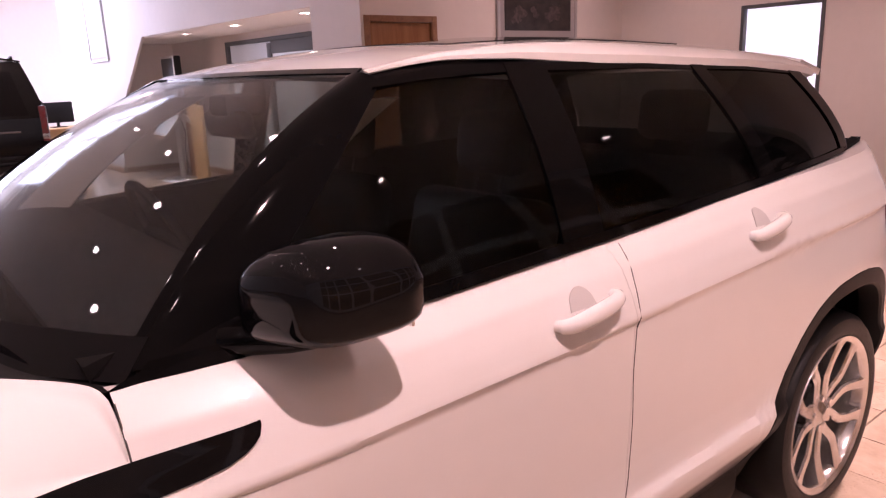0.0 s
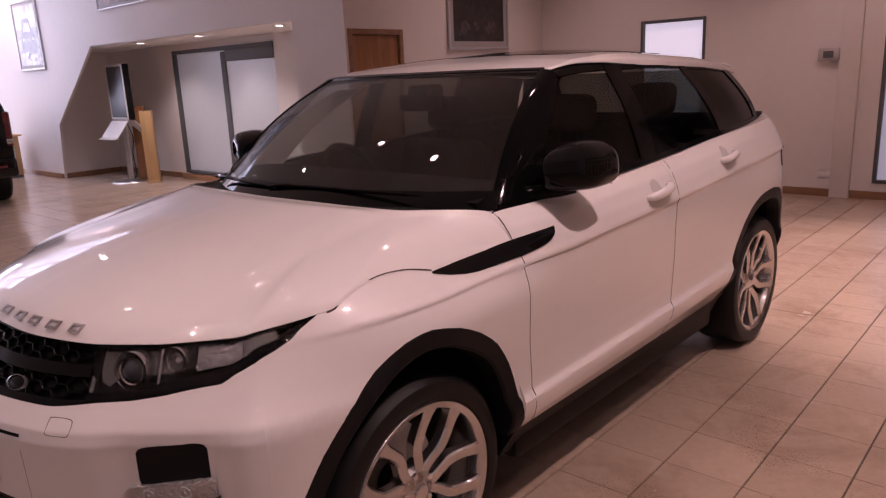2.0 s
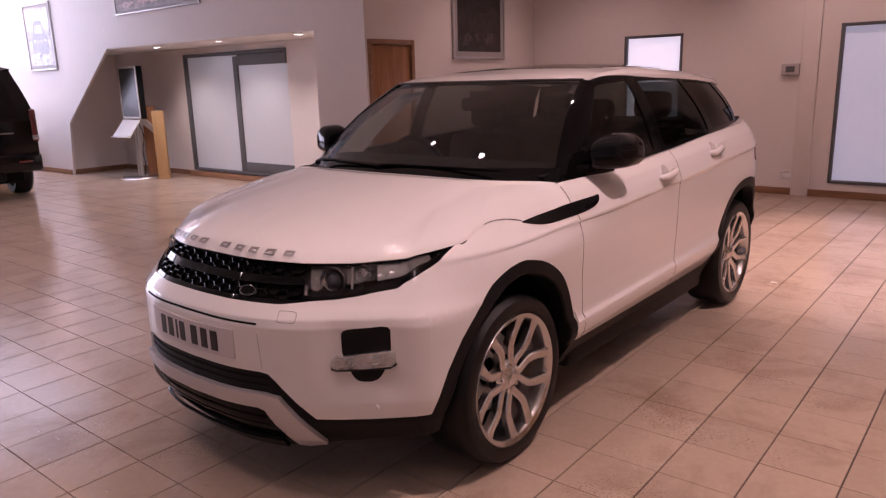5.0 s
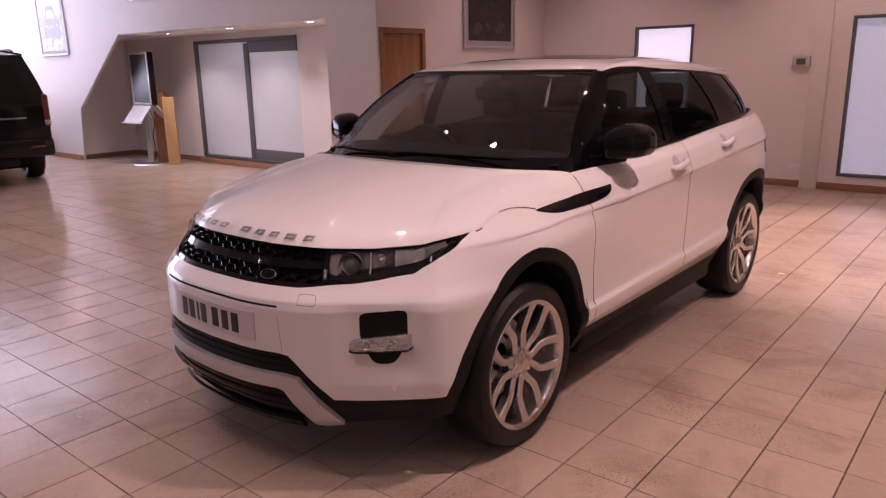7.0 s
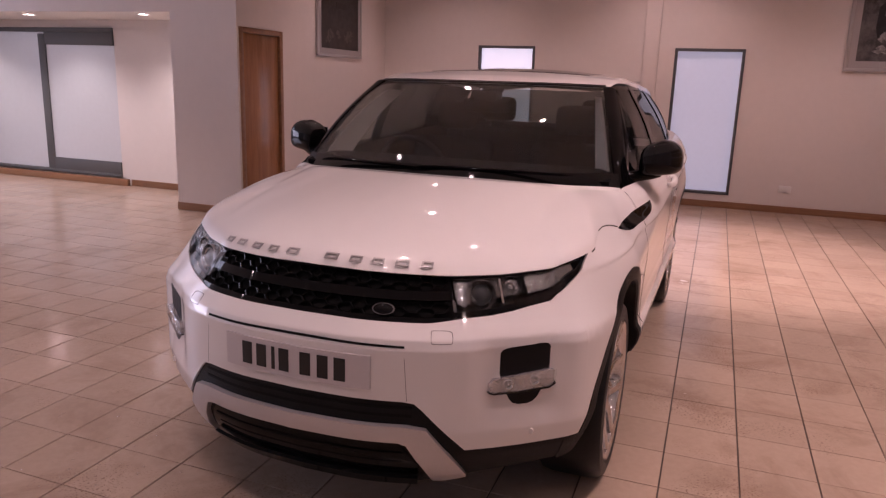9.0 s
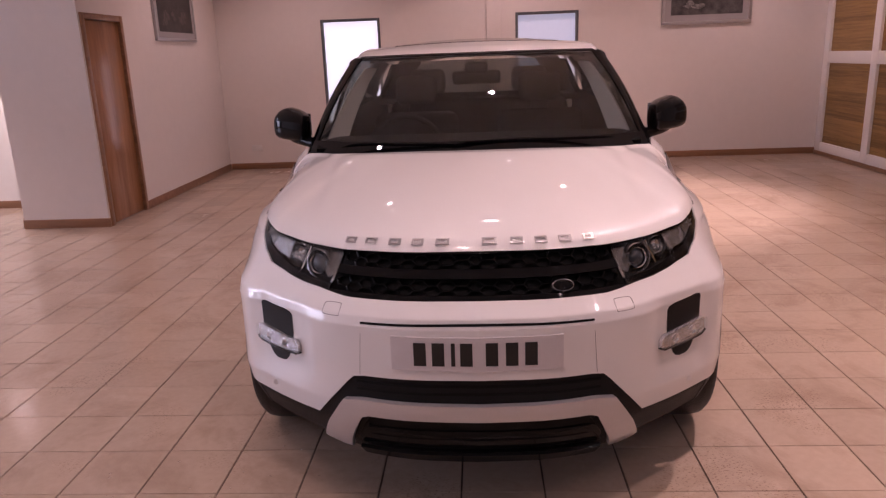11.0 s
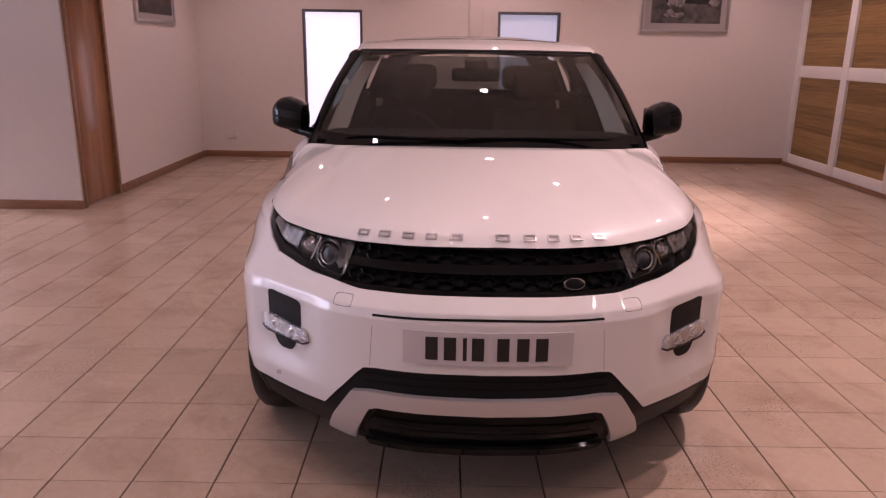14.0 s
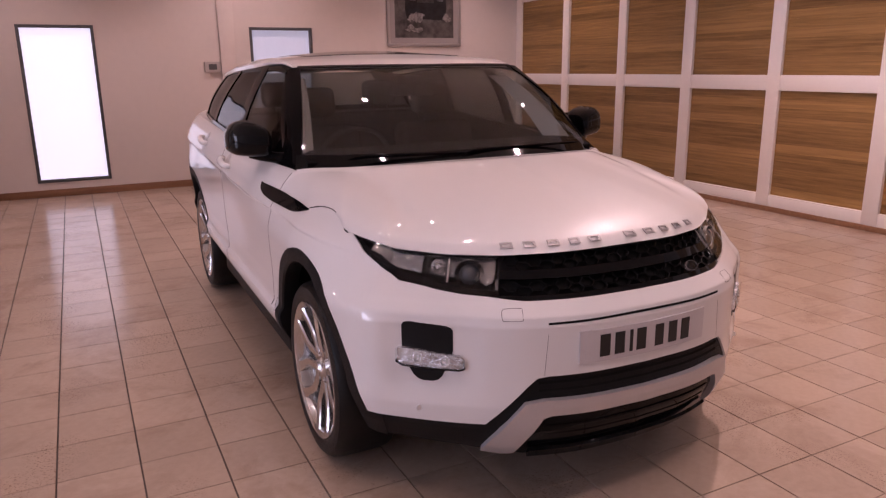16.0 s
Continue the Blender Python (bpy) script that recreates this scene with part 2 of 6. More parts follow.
PALE_TRIM = mat("pale_pillar_trim", (0.42, 0.40, 0.38), 0.8, 0, 0.05, 10)
SKID = mat("satin_silver", (0.56, 0.55, 0.56), 0.36, 0.55, 0.03, 15)
GLASS = glass_mat("clear_tinted_glass", (0.87, 0.89, 0.88), 0.0, 0.055)
DARK_GLASS = glass_mat("dark_tinted_glass", (0.42, 0.44, 0.43), 0.0, 0.016)
SIDE_GLASS = glass_mat("side_glass", (0.76, 0.78, 0.77), 0.0, 0.018)
BLACK_GLASS = glass_mat("black_glass", (0.10, 0.11, 0.11), 0.0, 0.03)
LENS = glass_mat("lamp_lens", (0.96, 0.97, 0.97))
RED_LENS = mat("red_lamp_lens", (0.09, 0.010, 0.012), 0.1, 0, 0.1, 30, coat=1.0)
LAMP_INNER = mat("smoky_reflector", (0.27, 0.265, 0.265), 0.16, 0.8, 0.2, 30, 0.25, 40)
SATIN_LAMP = mat("satin_lamp_metal", (0.50, 0.49, 0.49), 0.16, 0.95, 0.1, 60)
# Its strong dark and light mottling is painted in for the facets' reflections.
FACET = mat("faceted_reflector", (0.38, 0.38, 0.39), 0.10, 0.9, 0.5, 12, 0.9, 45)
SEAT = mat("black_leather", (0.007, 0.0065, 0.0065), 0.6, 0, 0.2, 14, 0.05, 60, spec=0.08)
TRIM = mat("dark_dash", (0.008, 0.0075, 0.0075), 0.75, 0, 0.1, 14, 0.05, 220, spec=0.05)
HEADLINER = mat("pale_headliner", (0.08, 0.075, 0.07), 0.9, 0, 0.05, 10)
PLATE = mat("plate_white", (0.58, 0.555, 0.56), 0.35, 0, 0.03, 12)
INK = mat("black_ink", (0.012, 0.012, 0.012), 0.4)
LAMP_GLOW = glow_mat("lamp_glow", (1.0, 0.85, 0.75), 60)
SMALL_GLOW = glow_mat("small_lamp_glow", (1.0, 0.88, 0.80), 110)
SCREEN = mat("dark_screen", (0.06, 0.065, 0.075), 0.30, 0, 0.05, 6)
SILVER_CARD = mat("silver_picture_frame", (0.46, 0.45, 0.45), 0.35, 0.6, 0.03, 12)

# ---- shapes ----


def part(name, bm, material, parent=None, label="", smooth=True):
    """Links a bmesh as one mesh object, under a thing or a part."""
    bmesh.ops.recalc_face_normals(bm, faces=bm.faces[:])
    me = bpy.data.meshes.new(name)
    bm.to_mesh(me)
    bm.free()
    me.materials.append(material)
    if smooth:
        me.set_sharp_from_angle(angle=radians(32))
        for f in me.polygons:
            f.use_smooth = True
    ob = new(name, me)
    if parent:
        ob.parent = parent
    if label:
        ob["label"] = label
    return ob


def thing(name, label, category, m=None, group="", kind=""):
    ob = tagged(new(name), label, category, group, kind)
    ob.empty_display_size = 0.2
    if m:
        ob.matrix_world = m
    return ob


def box(x0, x1, y0, y1, z0, z1, bevel=0.0, bm=None, seg=2):
    bm = bm or bmesh.new()
    vs = bmesh.ops.create_cube(bm, size=1.0)["verts"]
    for v in vs:
        v.co = Vector((x0 if v.co.x < 0 else x1, y0 if v.co.y < 0 else y1, z0 if v.co.z < 0 else z1))
    if bevel:
        es = {e for v in vs for e in v.link_edges}
        bmesh.ops.bevel(bm, geom=list(es), offset=bevel, segments=seg, profile=0.5, affect="EDGES")
    return bm


def grid(fn, nu, nv, bm=None, u0=0.0, u1=1.0, v0=0.0, v1=1.0):
    """A sheet of quads from fn(u, v)."""
    bm = bm or bmesh.new()
    rows = [[bm.verts.new(fn(u0 + (u1 - u0) * i / nu, v0 + (v1 - v0) * j / nv)) for j in range(nv + 1)] for i in range(nu + 1)]
    for i in range(nu):
        for j in range(nv):
            bm.faces.new((rows[i][j], rows[i + 1][j], rows[i + 1][j + 1], rows[i][j + 1]))
    return bm


HEART = [None]


def thick(bm, t):
    """Gives a sheet a back at t along its normals, and closes its rim. The normals look away from HEART, where one is set."""
    bmesh.ops.recalc_face_normals(bm, faces=bm.faces[:])
    bm.normal_update()
    if HEART[0] and sum(f.normal.dot(f.calc_center_median() - HEART[0]) * f.calc_area() for f in bm.faces) < 0:
        bmesh.ops.reverse_faces(bm, faces=bm.faces[:])
    bm.normal_update()
    front, rim = bm.faces[:], [e for e in bm.edges if e.is_boundary]
    back = {v: bm.verts.new(v.co + v.normal * t) for v in bm.verts[:]}
    for f in front:
        bm.faces.new([back[v] for v in reversed(f.verts)])
    for e in rim:
        a, b = e.verts
        bm.faces.new((a, b, back[b], back[a]))
    return bm


def tube(pts, r, n=8, bm=None, closed=False):
    """A round bar along points; r is one radius or one a point."""
    bm = bm or bmesh.new()
    pts = [Vector(p) for p in pts]
    rs = r if isinstance(r, (list, tuple)) else [r] * len(pts)
    rings, up = [], None
    for i, p in enumerate(pts):
        d = (pts[min(i + 1, len(pts) - 1)] - pts[max(i - 1, 0)]).normalized()
        side = d.cross(up if up else (Vector((0, 0, 1)) if abs(d.z) < 0.9 else Vector((1, 0, 0)))).normalized()
        up = side.cross(d).normalized()
        rings.append([bm.verts.new(p + rs[i] * (math.cos(2 * math.pi * k / n) * side + math.sin(2 * math.pi * k / n) * up)) for k in range(n)])
    for a, b in zip(rings, rings[1:]):
        for k in range(n):
            bm.faces.new((a[k], a[(k + 1) % n], b[(k + 1) % n], b[k]))
    for ring in (rings[0], rings[-1]):
        bm.faces.new(ring)
    return bm


def lathe(profile, n=48, bm=None, axis="z", centre=(0, 0, 0)):
    """Turns (radius, height) pairs round an axis through centre."""
    bm = bm or bmesh.new()
    c = Vector(centre)
    rings = []
    for rad, h in profile:
        ring = []
        for k in range(n):
            a = 2 * math.pi * k / n
            p = Vector((rad * math.cos(a), rad * math.sin(a), h))
            if axis == "y":
                p = Vector((p.x, h, p.y))
            elif axis == "x":
                p = Vector((h, p.x, p.y))
            ring.append(bm.verts.new(c + p))
        rings.append(ring)
    for a, b in zip(rings, rings[1:]):
        for k in range(n):
            bm.faces.new((a[k], a[(k + 1) % n], b[(k + 1) % n], b[k]))
    return bm


def plate(poly, t, bm=None):
    """A flat polygon of 3D points made t thick along its normal, both ways by half."""
    bm = bm or bmesh.new()
    pts = [Vector(p) for p in poly]
    nrm = Vector((0, 0, 0))
    for a, b in zip(pts, pts[1:] + pts[:1]):
        nrm += a.cross(b)
    nrm = nrm.normalized() * t / 2
    top, low = [bm.verts.new(p + nrm) for p in pts], [bm.verts.new(p - nrm) for p in pts]
    bm.faces.new(top)
    bm.faces.new(low[::-1])
    for i in range(len(pts)):
        j = (i + 1) % len(pts)
        bm.faces.new((top[i], low[i], low[j], top[j]))
    return bm


def lerp_table(table, x):
    """Smooth-ended linear look-up in rows of (x, value)."""
    if x <= table[0][0]:
        return table[0][1]
    for (a, va), (b, vb) in zip(table, table[1:]):
        if x <= b:
            return va + (vb - va) * (x - a) / (b - a)
    return table[-1][1]


def spline(points, n):
    """n + 1 points evenly along a Catmull-Rom curve through points."""
    p = [np.array(q, float) for q in points]
    p = [2 * p[0] - p[1]] + p + [2 * p[-1] - p[-2]]
    dense = []
    for i in range(1, len(p) - 2):
        for k in range(24):
            t = k / 24
            dense.append(0.5 * (2 * p[i] + (p[i + 1] - p[i - 1]) * t + (2 * p[i - 1] - 5 * p[i] + 4 * p[i + 1] - p[i + 2]) * t * t + (3 * p[i] - p[i - 1] - 3 * p[i + 1] + p[i + 2]) * t ** 3))
    dense.append(p[-2])
    d = np.array(dense)
    arc = np.r_[0, np.cumsum(np.linalg.norm(np.diff(d, axis=0), axis=1))]
    want = np.linspace(0, arc[-1], n + 1)
    return np.stack([np.interp(want, arc, d[:, k]) for k in range(d.shape[1])], 1)


# ---- the showroom ----
XB, YP, YW, XF, XA = 7.35, -3.60, 4.63, 3.80, 4.87
X0, Y1 = -9.0, 19.0


def wall_run(name, axis, at, side, lo, hi, openings, height=CEIL, label="plain off-white painted showroom wall", thickness=0.25):
    """A wall along axis 'x' or 'y', its face at 'at' and its body towards side, with openings (a, b, z0, z1)."""
    bm = bmesh.new()
    cuts = sorted({lo, hi, *(v for o in openings for v in o[:2])})
    for a, b in zip(cuts, cuts[1:]):
        holes = sorted((o[2], o[3]) for o in openings if o[0] <= a and o[1] >= b)
        z = 0.0
        for z0, z1 in holes + [(height, height)]:
            if z0 - z > 0.001:
                d0, d1 = sorted((at, at + side * thickness))
                box(*((d0, d1, a, b) if axis == "y" else (a, b, d0, d1)), z, z0, bm=bm)
            z = z1
    bmesh.ops.remove_doubles(bm, verts=bm.verts[:], dist=0.0005)
    return tagged(part(name, bm, WALL, smooth=False), label, "wall", kind="structure")


W1, W2 = (2.37, 3.18, 0.17, 2.0), (-0.30, 0.54, 0.17, 2.0)
wall_run("wall_back", "y", XB, 1, YP - 0.25, YW + 0.25, [W1, W2])
wall_run("wall_left", "x", YW, 1, XF, XB, [(3.83, 4.62, 0.0, 1.97)])
wall_run("wall_box", "y", XF, 1, YW + 0.25, 5.47, [], label="white painted face of the boxed-out corner")
wall_run("wall_alcove_side", "x", 5.47, -1, XF + 0.25, XA, [], label="white side wall of the alcove", height=2.12, thickness=0.12)
wall_run("wall_alcove_back", "y", XA, 1, 5.35, 12.26, [(7.30, 9.95, 0.1, 2.02)], label="off-white wall at the back of the alcove")
wall_run("wall_panelled", "x", YP, -1, X0, XB + 0.25, [], label="white wall behind the timber panels")
wall_run("wall_far", "x", Y1, 1, X0, 12.0, [(-6.0, 3.0, 0.3, 3.6)], label="pale far wall of the long hall with a glazed shopfront")
wall_run("wall_hall_side", "y", 9.0, 1, 13.2, Y1, [(13.6, 18.4, 0.3, 3.6)], label="pale side wall of the far hall")
wall_run("wall_hall_front", "y", X0, -1, YP - 0.25, Y1, [], label="plain pale wall along the hall")

# the hall wall over the alcove, with its sloped cut
bm = plate([(XF + 0.02, 5.47, 2.11), (XF + 0.02, 10.42, 2.13), (XF + 0.02, 12.08, 0.93), (XF + 0.02, 12.22, 0.0), (XF + 0.02, 15.3, 0.0), (XF + 0.02, 15.3, CEIL), (XF + 0.02, 5.47, CEIL)], 0.04)
tagged(part("wall_over_alcove", bm, WALL, smooth=False), "off-white wall cut away on a slope over an alcove", "wall", kind="structure")
bm = box(XF + 0.042, XA + 0.25, 5.47, 12.26, 2.118, 2.26)
tagged(part("soffit", bm, CEILING, smooth=False), "flat white soffit over the alcove with recessed lamps", "soffit", kind="structure")
wall_run("wall_alcove_end", "x", 12.26, 1, XF + 0.04, 9.25, [], label="off-white end wall of the alcove")

RL = (-0.2, 3.2, 10.3, 16.3)
bm = box(X0 - 0.3, 12.2, YP - 0.3, RL[2], CEIL, CEIL + 0.15)
box(X0 - 0.3, 12.2, RL[3], Y1 + 0.3, CEIL, CEIL + 0.15, bm=bm)
box(X0 - 0.3, RL[0], RL[2], RL[3], CEIL, CEIL + 0.15, bm=bm)
box(RL[1], 12.2, RL[2], RL[3], CEIL, CEIL + 0.15, bm=bm)
tagged(part("ceiling", bm, CEILING, smooth=False), "plain white showroom ceiling with recessed downlights", "ceiling", kind="structure")

# glazed rooflight over the hall
rl = thing("window_5", "wide glazed rooflight over the hall with white bars", "rooflight", pose(RL[0], RL[2], CEIL), kind="structure")
for k in range(5):
    x = (RL[1] - RL[0]) * k / 4
    part("bar", box(max(x - 0.04, 0.001), min(x + 0.04, RL[1] - RL[0] - 0.001), 0.001, 5.999, 0.002, 0.09, 0.004), WHITE_PLASTIC, rl)
for k in range(7):
    part("cross_bar", box(0.001, RL[1] - RL[0] - 0.001, max(1.0 * k - 0.03, 0.001), min(1.0 * k + 0.03, 5.999), 0.01, 0.08, 0.004), WHITE_PLASTIC, rl)
pn = part("pane", box(0.0, RL[1] - RL[0], 0.0, 6.0, 0.10, 0.11), LENS, rl, smooth=False)
pn.visible_shadow = False

# windows in the back wall
for k, (a, b, z0, z1) in enumerate((W1, W2)):
    w = thing(f"window_{k + 1}", "tall narrow frosted window in a grey frame", "window", pose(XB, (a + b) / 2, z0), kind="structure")
    h, hw, t = z1 - z0, (b - a) / 2, 0.035
    for nm, args in (("jamb", (-hw, -hw + t, 0, h)), ("jamb", (hw - t, hw, 0, h)), ("head", (-hw + t, hw - t, h - t, h)), ("sill", (-hw + t, hw - t, 0, t))):
        part(nm, box(-0.012, 0.09, *args, 0.004), GREY_FRAME, w)
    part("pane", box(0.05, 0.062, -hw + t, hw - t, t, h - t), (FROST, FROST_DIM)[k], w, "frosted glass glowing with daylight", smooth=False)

# brown door beside the boxed-out corner
d = thing("door_1", "closed reddish-brown veneered door in a wooden frame", "door", pose(3.83, YW, 0), kind="structure")
for nm, args in (("jamb", (0, 0.055, 0, 1.97)), ("jamb", (0.735, 0.79, 0, 1.97)), ("head", (0.055, 0.735, 1.915, 1.97))):
    part(nm, box(args[0], args[1], -0.018, 0.12, args[2], args[3], 0.004), SKIRT, d)
part("leaf", box(0.058, 0.732, 0.012, 0.056, 0.008, 1.912, 0.002), DOOR, d)

# frosted sliding door in the alcove, on a low step
d = thing("door_2", "frosted glass sliding door in a dark grey frame", "door", pose(XA, 7.30, 0.1), kind="structure")
for nm, args in (("jamb", (2.605, 2.65, 0, 1.92)), ("head", (0.0, 2.605, 1.865, 1.92)), ("sill", (0.0, 2.57, 0, 0.04))):
    part(nm, box(-0.03, 0.09, *args, 0.004), GREY_FRAME, d)
leaf = part("fixed_leaf", box(0.035, 0.05, 1.25, 2.605, 0.04, 1.865), FROST_DOOR, d, "frosted glass leaf", smooth=False)
part("stile", box(-0.02, 0.06, 1.17, 1.29, 0.04, 1.84, 0.004), GREY_FRAME, d)
part("sliding_leaf", box(0.0, 0.014, 0.002, 1.17, 0.20, 1.70), FROST_DOOR, d, "frosted glass leaf", smooth=False)
part("bottom_rail", box(-0.02, 0.03, 0.002, 1.17, 0.04, 0.20, 0.004), GREY_FRAME, d)
part("top_rail", box(-0.02, 0.03, 0.002, 1.17, 1.70, 1.862, 0.004), GREY_FRAME, d)
bm = box(XA - 0.08, XA - 0.031, 7.15, 10.0, 0.0, 0.09, 0.006)
tagged(part("door_step", bm, SKIRT), "low brown wooden step below the glass door", "step", kind="structure")

# skirtings


def skirting(runs):
    for x0, x1, y0, y1 in runs:
        tagged(part("baseboard", box(x0, x1, y0, y1, 0.0, 0.085, 0.004), SKIRT), "reddish-brown wooden skirting board", "skirting", "skirting boards", kind="structure")


skirting([(XB - 0.018, XB, YP + 0.06, YW - 0.02), (4.61, XB - 0.02, YW - 0.018, YW), (XF - 0.018, XF, YW - 0.018, 5.47), (XF, XA - 0.02, 5.47, 5.488),
          (XA - 0.018, XA, 5.49, 7.14), (XA - 0.018, XA, 10.01, 12.24), (XF - 0.018, XF, 12.24, 15.3), (XF + 0.045, XA - 0.02, 12.242, 12.26)])

# pilaster strip on the back wall
bm = box(XB - 0.05, XB, 0.74, 0.93, 0.0, CEIL, 0.004)
tagged(part("pilaster", bm, WALL), "slim painted pilaster on the back wall", "pilaster", kind="structure")

# shopfront glazing
sf = thing("window_3", "long glazed shopfront with slim grey mullions", "window", pose(-6.0, Y1, 0.3), kind="structure")
for k in range(10):
    part("mullion", box(1.0 * k - 0.025, 1.0 * k + 0.025, -0.12, 0.05, 0, 3.3, 0.004), GREY_FRAME, sf)
for z in (0.03, 0.95, 2.2, 3.27):
    part("transom", box(0.0, 9.0, -0.10, 0.04, z - 0.025, z + 0.025, 0.004), GREY_FRAME, sf)
for k in range(9):
    pn = part("pane", box(1.0 * k + 0.025, 1.0 * k + 0.975, 0.05, 0.06, 0.06, 3.24), LENS, sf, smooth=False)
    pn.visible_shadow = False
# glazing out of view, added so that the fill lamp has an opening
sf = thing("window_4", "unseen glazed opening added to brighten the far hall", "window", pose(9.0, 13.6, 0.3), kind="structure")
for k in range(5):
    part("mullion", box(-0.04, 0.12, 1.2 * k - 0.025, 1.2 * k + 0.025, 0, 3.3, 0.004), GREY_FRAME, sf)
for z in (0.03, 2.2, 3.27):
    part("transom", box(-0.03, 0.10, 0.0, 4.8, z - 0.025, z + 0.025, 0.004), GREY_FRAME, sf)
for k in range(4):
    pn = part("pane", box(0.05, 0.06, 1.2 * k + 0.025, 1.2 * k + 1.175, 0.06, 3.24), LENS, sf, smooth=False)
    pn.visible_shadow = False
bm = box(-60, 60, Y1 + 0.26, 90, -0.08, -0.03)
box(9.26, 60, -30, Y1 + 0.26, -0.08, -0.03, bm=bm)
tagged(part("ground", bm, mat("asphalt", (0.06, 0.06, 0.06), 0.9, 0, 0.2, 4, 0.3, 60), smooth=False), "grey asphalt forecourt outside the shopfront", "ground", kind="structure")

# ---- timber panel wall ----
pw = thing("panel_wall", "white framed wall of brown timber cladding panels", "panelling", pose(0, YP, 0), kind="structure")
COLS = [(7.21, 6.14), (6.0, 4.96), (4.82, 3.84), (3.69, 2.67), (2.52, 1.52), (1.37, 0.36), (0.21, -0.80), (-0.95, -1.96)]
ROWSZ = [(0.165, 1.205), (1.355, 2.40), (2.55, 3.60)]
stiles = [(7.345, 7.21)] + [(a[1], b[0]) for a, b in zip(COLS, COLS[1:])] + [(-1.96, -2.11)]
for a, b in stiles:
    part("stile", box(b, a, 0.002, 0.055, 0.0, 3.75, 0.004), WHITE_WOOD, pw)
for z0, z1 in ((0.0, 0.165), (1.205, 1.355), (2.40, 2.55), (3.60, 3.75)):
    for a, b in COLS:
        part("rail", box(b, a, 0.002, 0.052, z0, z1, 0.004), WHITE_WOOD, pw)
board_meshes = {}
for a, b in COLS:
    for z0, z1 in ROWSZ:
        n = 12
        for k in range(n):
            h = (z1 - z0) / n
            key = (round(a - b, 2), round(h, 3))
            if key not in board_meshes:
                o = part("board", plate([(0, 0.003, 0.0), (0, 0.0195, 0.0), (0, 0.0215, 0.003), (0, 0.0185, h + 0.002), (0, 0.003, h + 0.002)], 0.001), BOARD, pw)
                me = o.data
                for v in me.vertices:
                    v.co.x = (a - b) / 2 if v.co.x > 0 else -(a - b) / 2
                board_meshes[key] = me
            else:
                o = new("board", board_meshes[key])
                o.parent = pw
            o.location = ((a + b) / 2, 0, z0 + h * k)
tagged(part("baseboard", box(-9.0, 7.33, YP + 0.056, YP + 0.075, 0.0, 0.05, 0.004), SKIRT), "brown wooden floor strip below the panels", "skirting", "skirting boards", kind="structure")

# ---- ceiling lamps ----
for sx, sy, power, cone in SPOTS:
    dl = thing("downlight", "small round recessed ceiling downlight", "ceiling lamp", pose(sx, sy, CEIL), "downlights")
    part("trim_ring", lathe([(0.045, -0.002), (0.05, -0.012), (0.066, -0.010), (0.068, 0.0)], 24), WHITE_PLASTIC, dl)
    part("bulb", lathe([(0.0005, -0.004), (0.044, -0.004)], 24), LAMP_GLOW, dl)
for sx, sy in DIM_SPOTS:
    dl = thing("downlight", "small round recessed ceiling downlight", "ceiling lamp", pose(sx, sy, CEIL), "downlights")
    part("trim_ring", lathe([(0.032, -0.002), (0.036, -0.012), (0.050, -0.010), (0.052, 0.0)], 24), WHITE_PLASTIC, dl)
    part("bulb", lathe([(0.0005, -0.004), (0.030, -0.004)], 24), SMALL_GLOW, dl)
for sy in (6.1, 7.83, 9.45):
    dl = thing("soffit_lamp", "small round lamp set in the alcove soffit", "ceiling lamp", pose(XF + 0.30, sy, 2.118), "soffit lamps")
    part("trim_ring", lathe([(0.05, -0.002), (0.055, -0.010), (0.075, -0.008), (0.078, 0.0)], 24), WHITE_PLASTIC, dl)
    part("bulb", lathe([(0.0005, -0.004), (0.05, -0.004)], 24), LAMP_GLOW, dl)
    lamp = bpy.data.lights.new("soffit_lamp_light", "SPOT")
    lamp.energy, lamp.color, lamp.spot_size, lamp.spot_blend, lamp.shadow_soft_size = 62, (1.0, 0.88, 0.74), radians(130), 0.7, 0.04
    new("soffit_lamp_light", lamp).matrix_world = pose(XF + 0.30, sy, 2.10)

# ---- pictures ----


def print_mat(name, dark, light, scale, low=0.40, high=0.60):
    """Mottled photographic tone, from dark to light."""
    m = bpy.data.materials.new(name)
    m.use_nodes = True
    n, l = m.node_tree.nodes, m.node_tree.links
    tc, tex, ramp = (n.new("ShaderNode" + k) for k in ("TexCoord", "TexNoise", "ValToRGB"))
    tex.inputs["Scale"].default_value, tex.inputs["Detail"].default_value, tex.inputs["Roughness"].default_value = scale, 7, 0.7
    ramp.color_ramp.elements[0].position, ramp.color_ramp.elements[0].color = low, (*dark, 1)
    ramp.color_ramp.elements[1].position, ramp.color_ramp.elements[1].color = high, (*light, 1)
    l.new(tc.outputs["Object"], tex.inputs["Vector"])
    l.new(tex.outputs["Fac"], ramp.inputs[0])
    l.new(ramp.outputs[0], n["Principled BSDF"].inputs["Base Color"])
    n["Principled BSDF"].inputs["Roughness"].default_value = 0.3
    return m


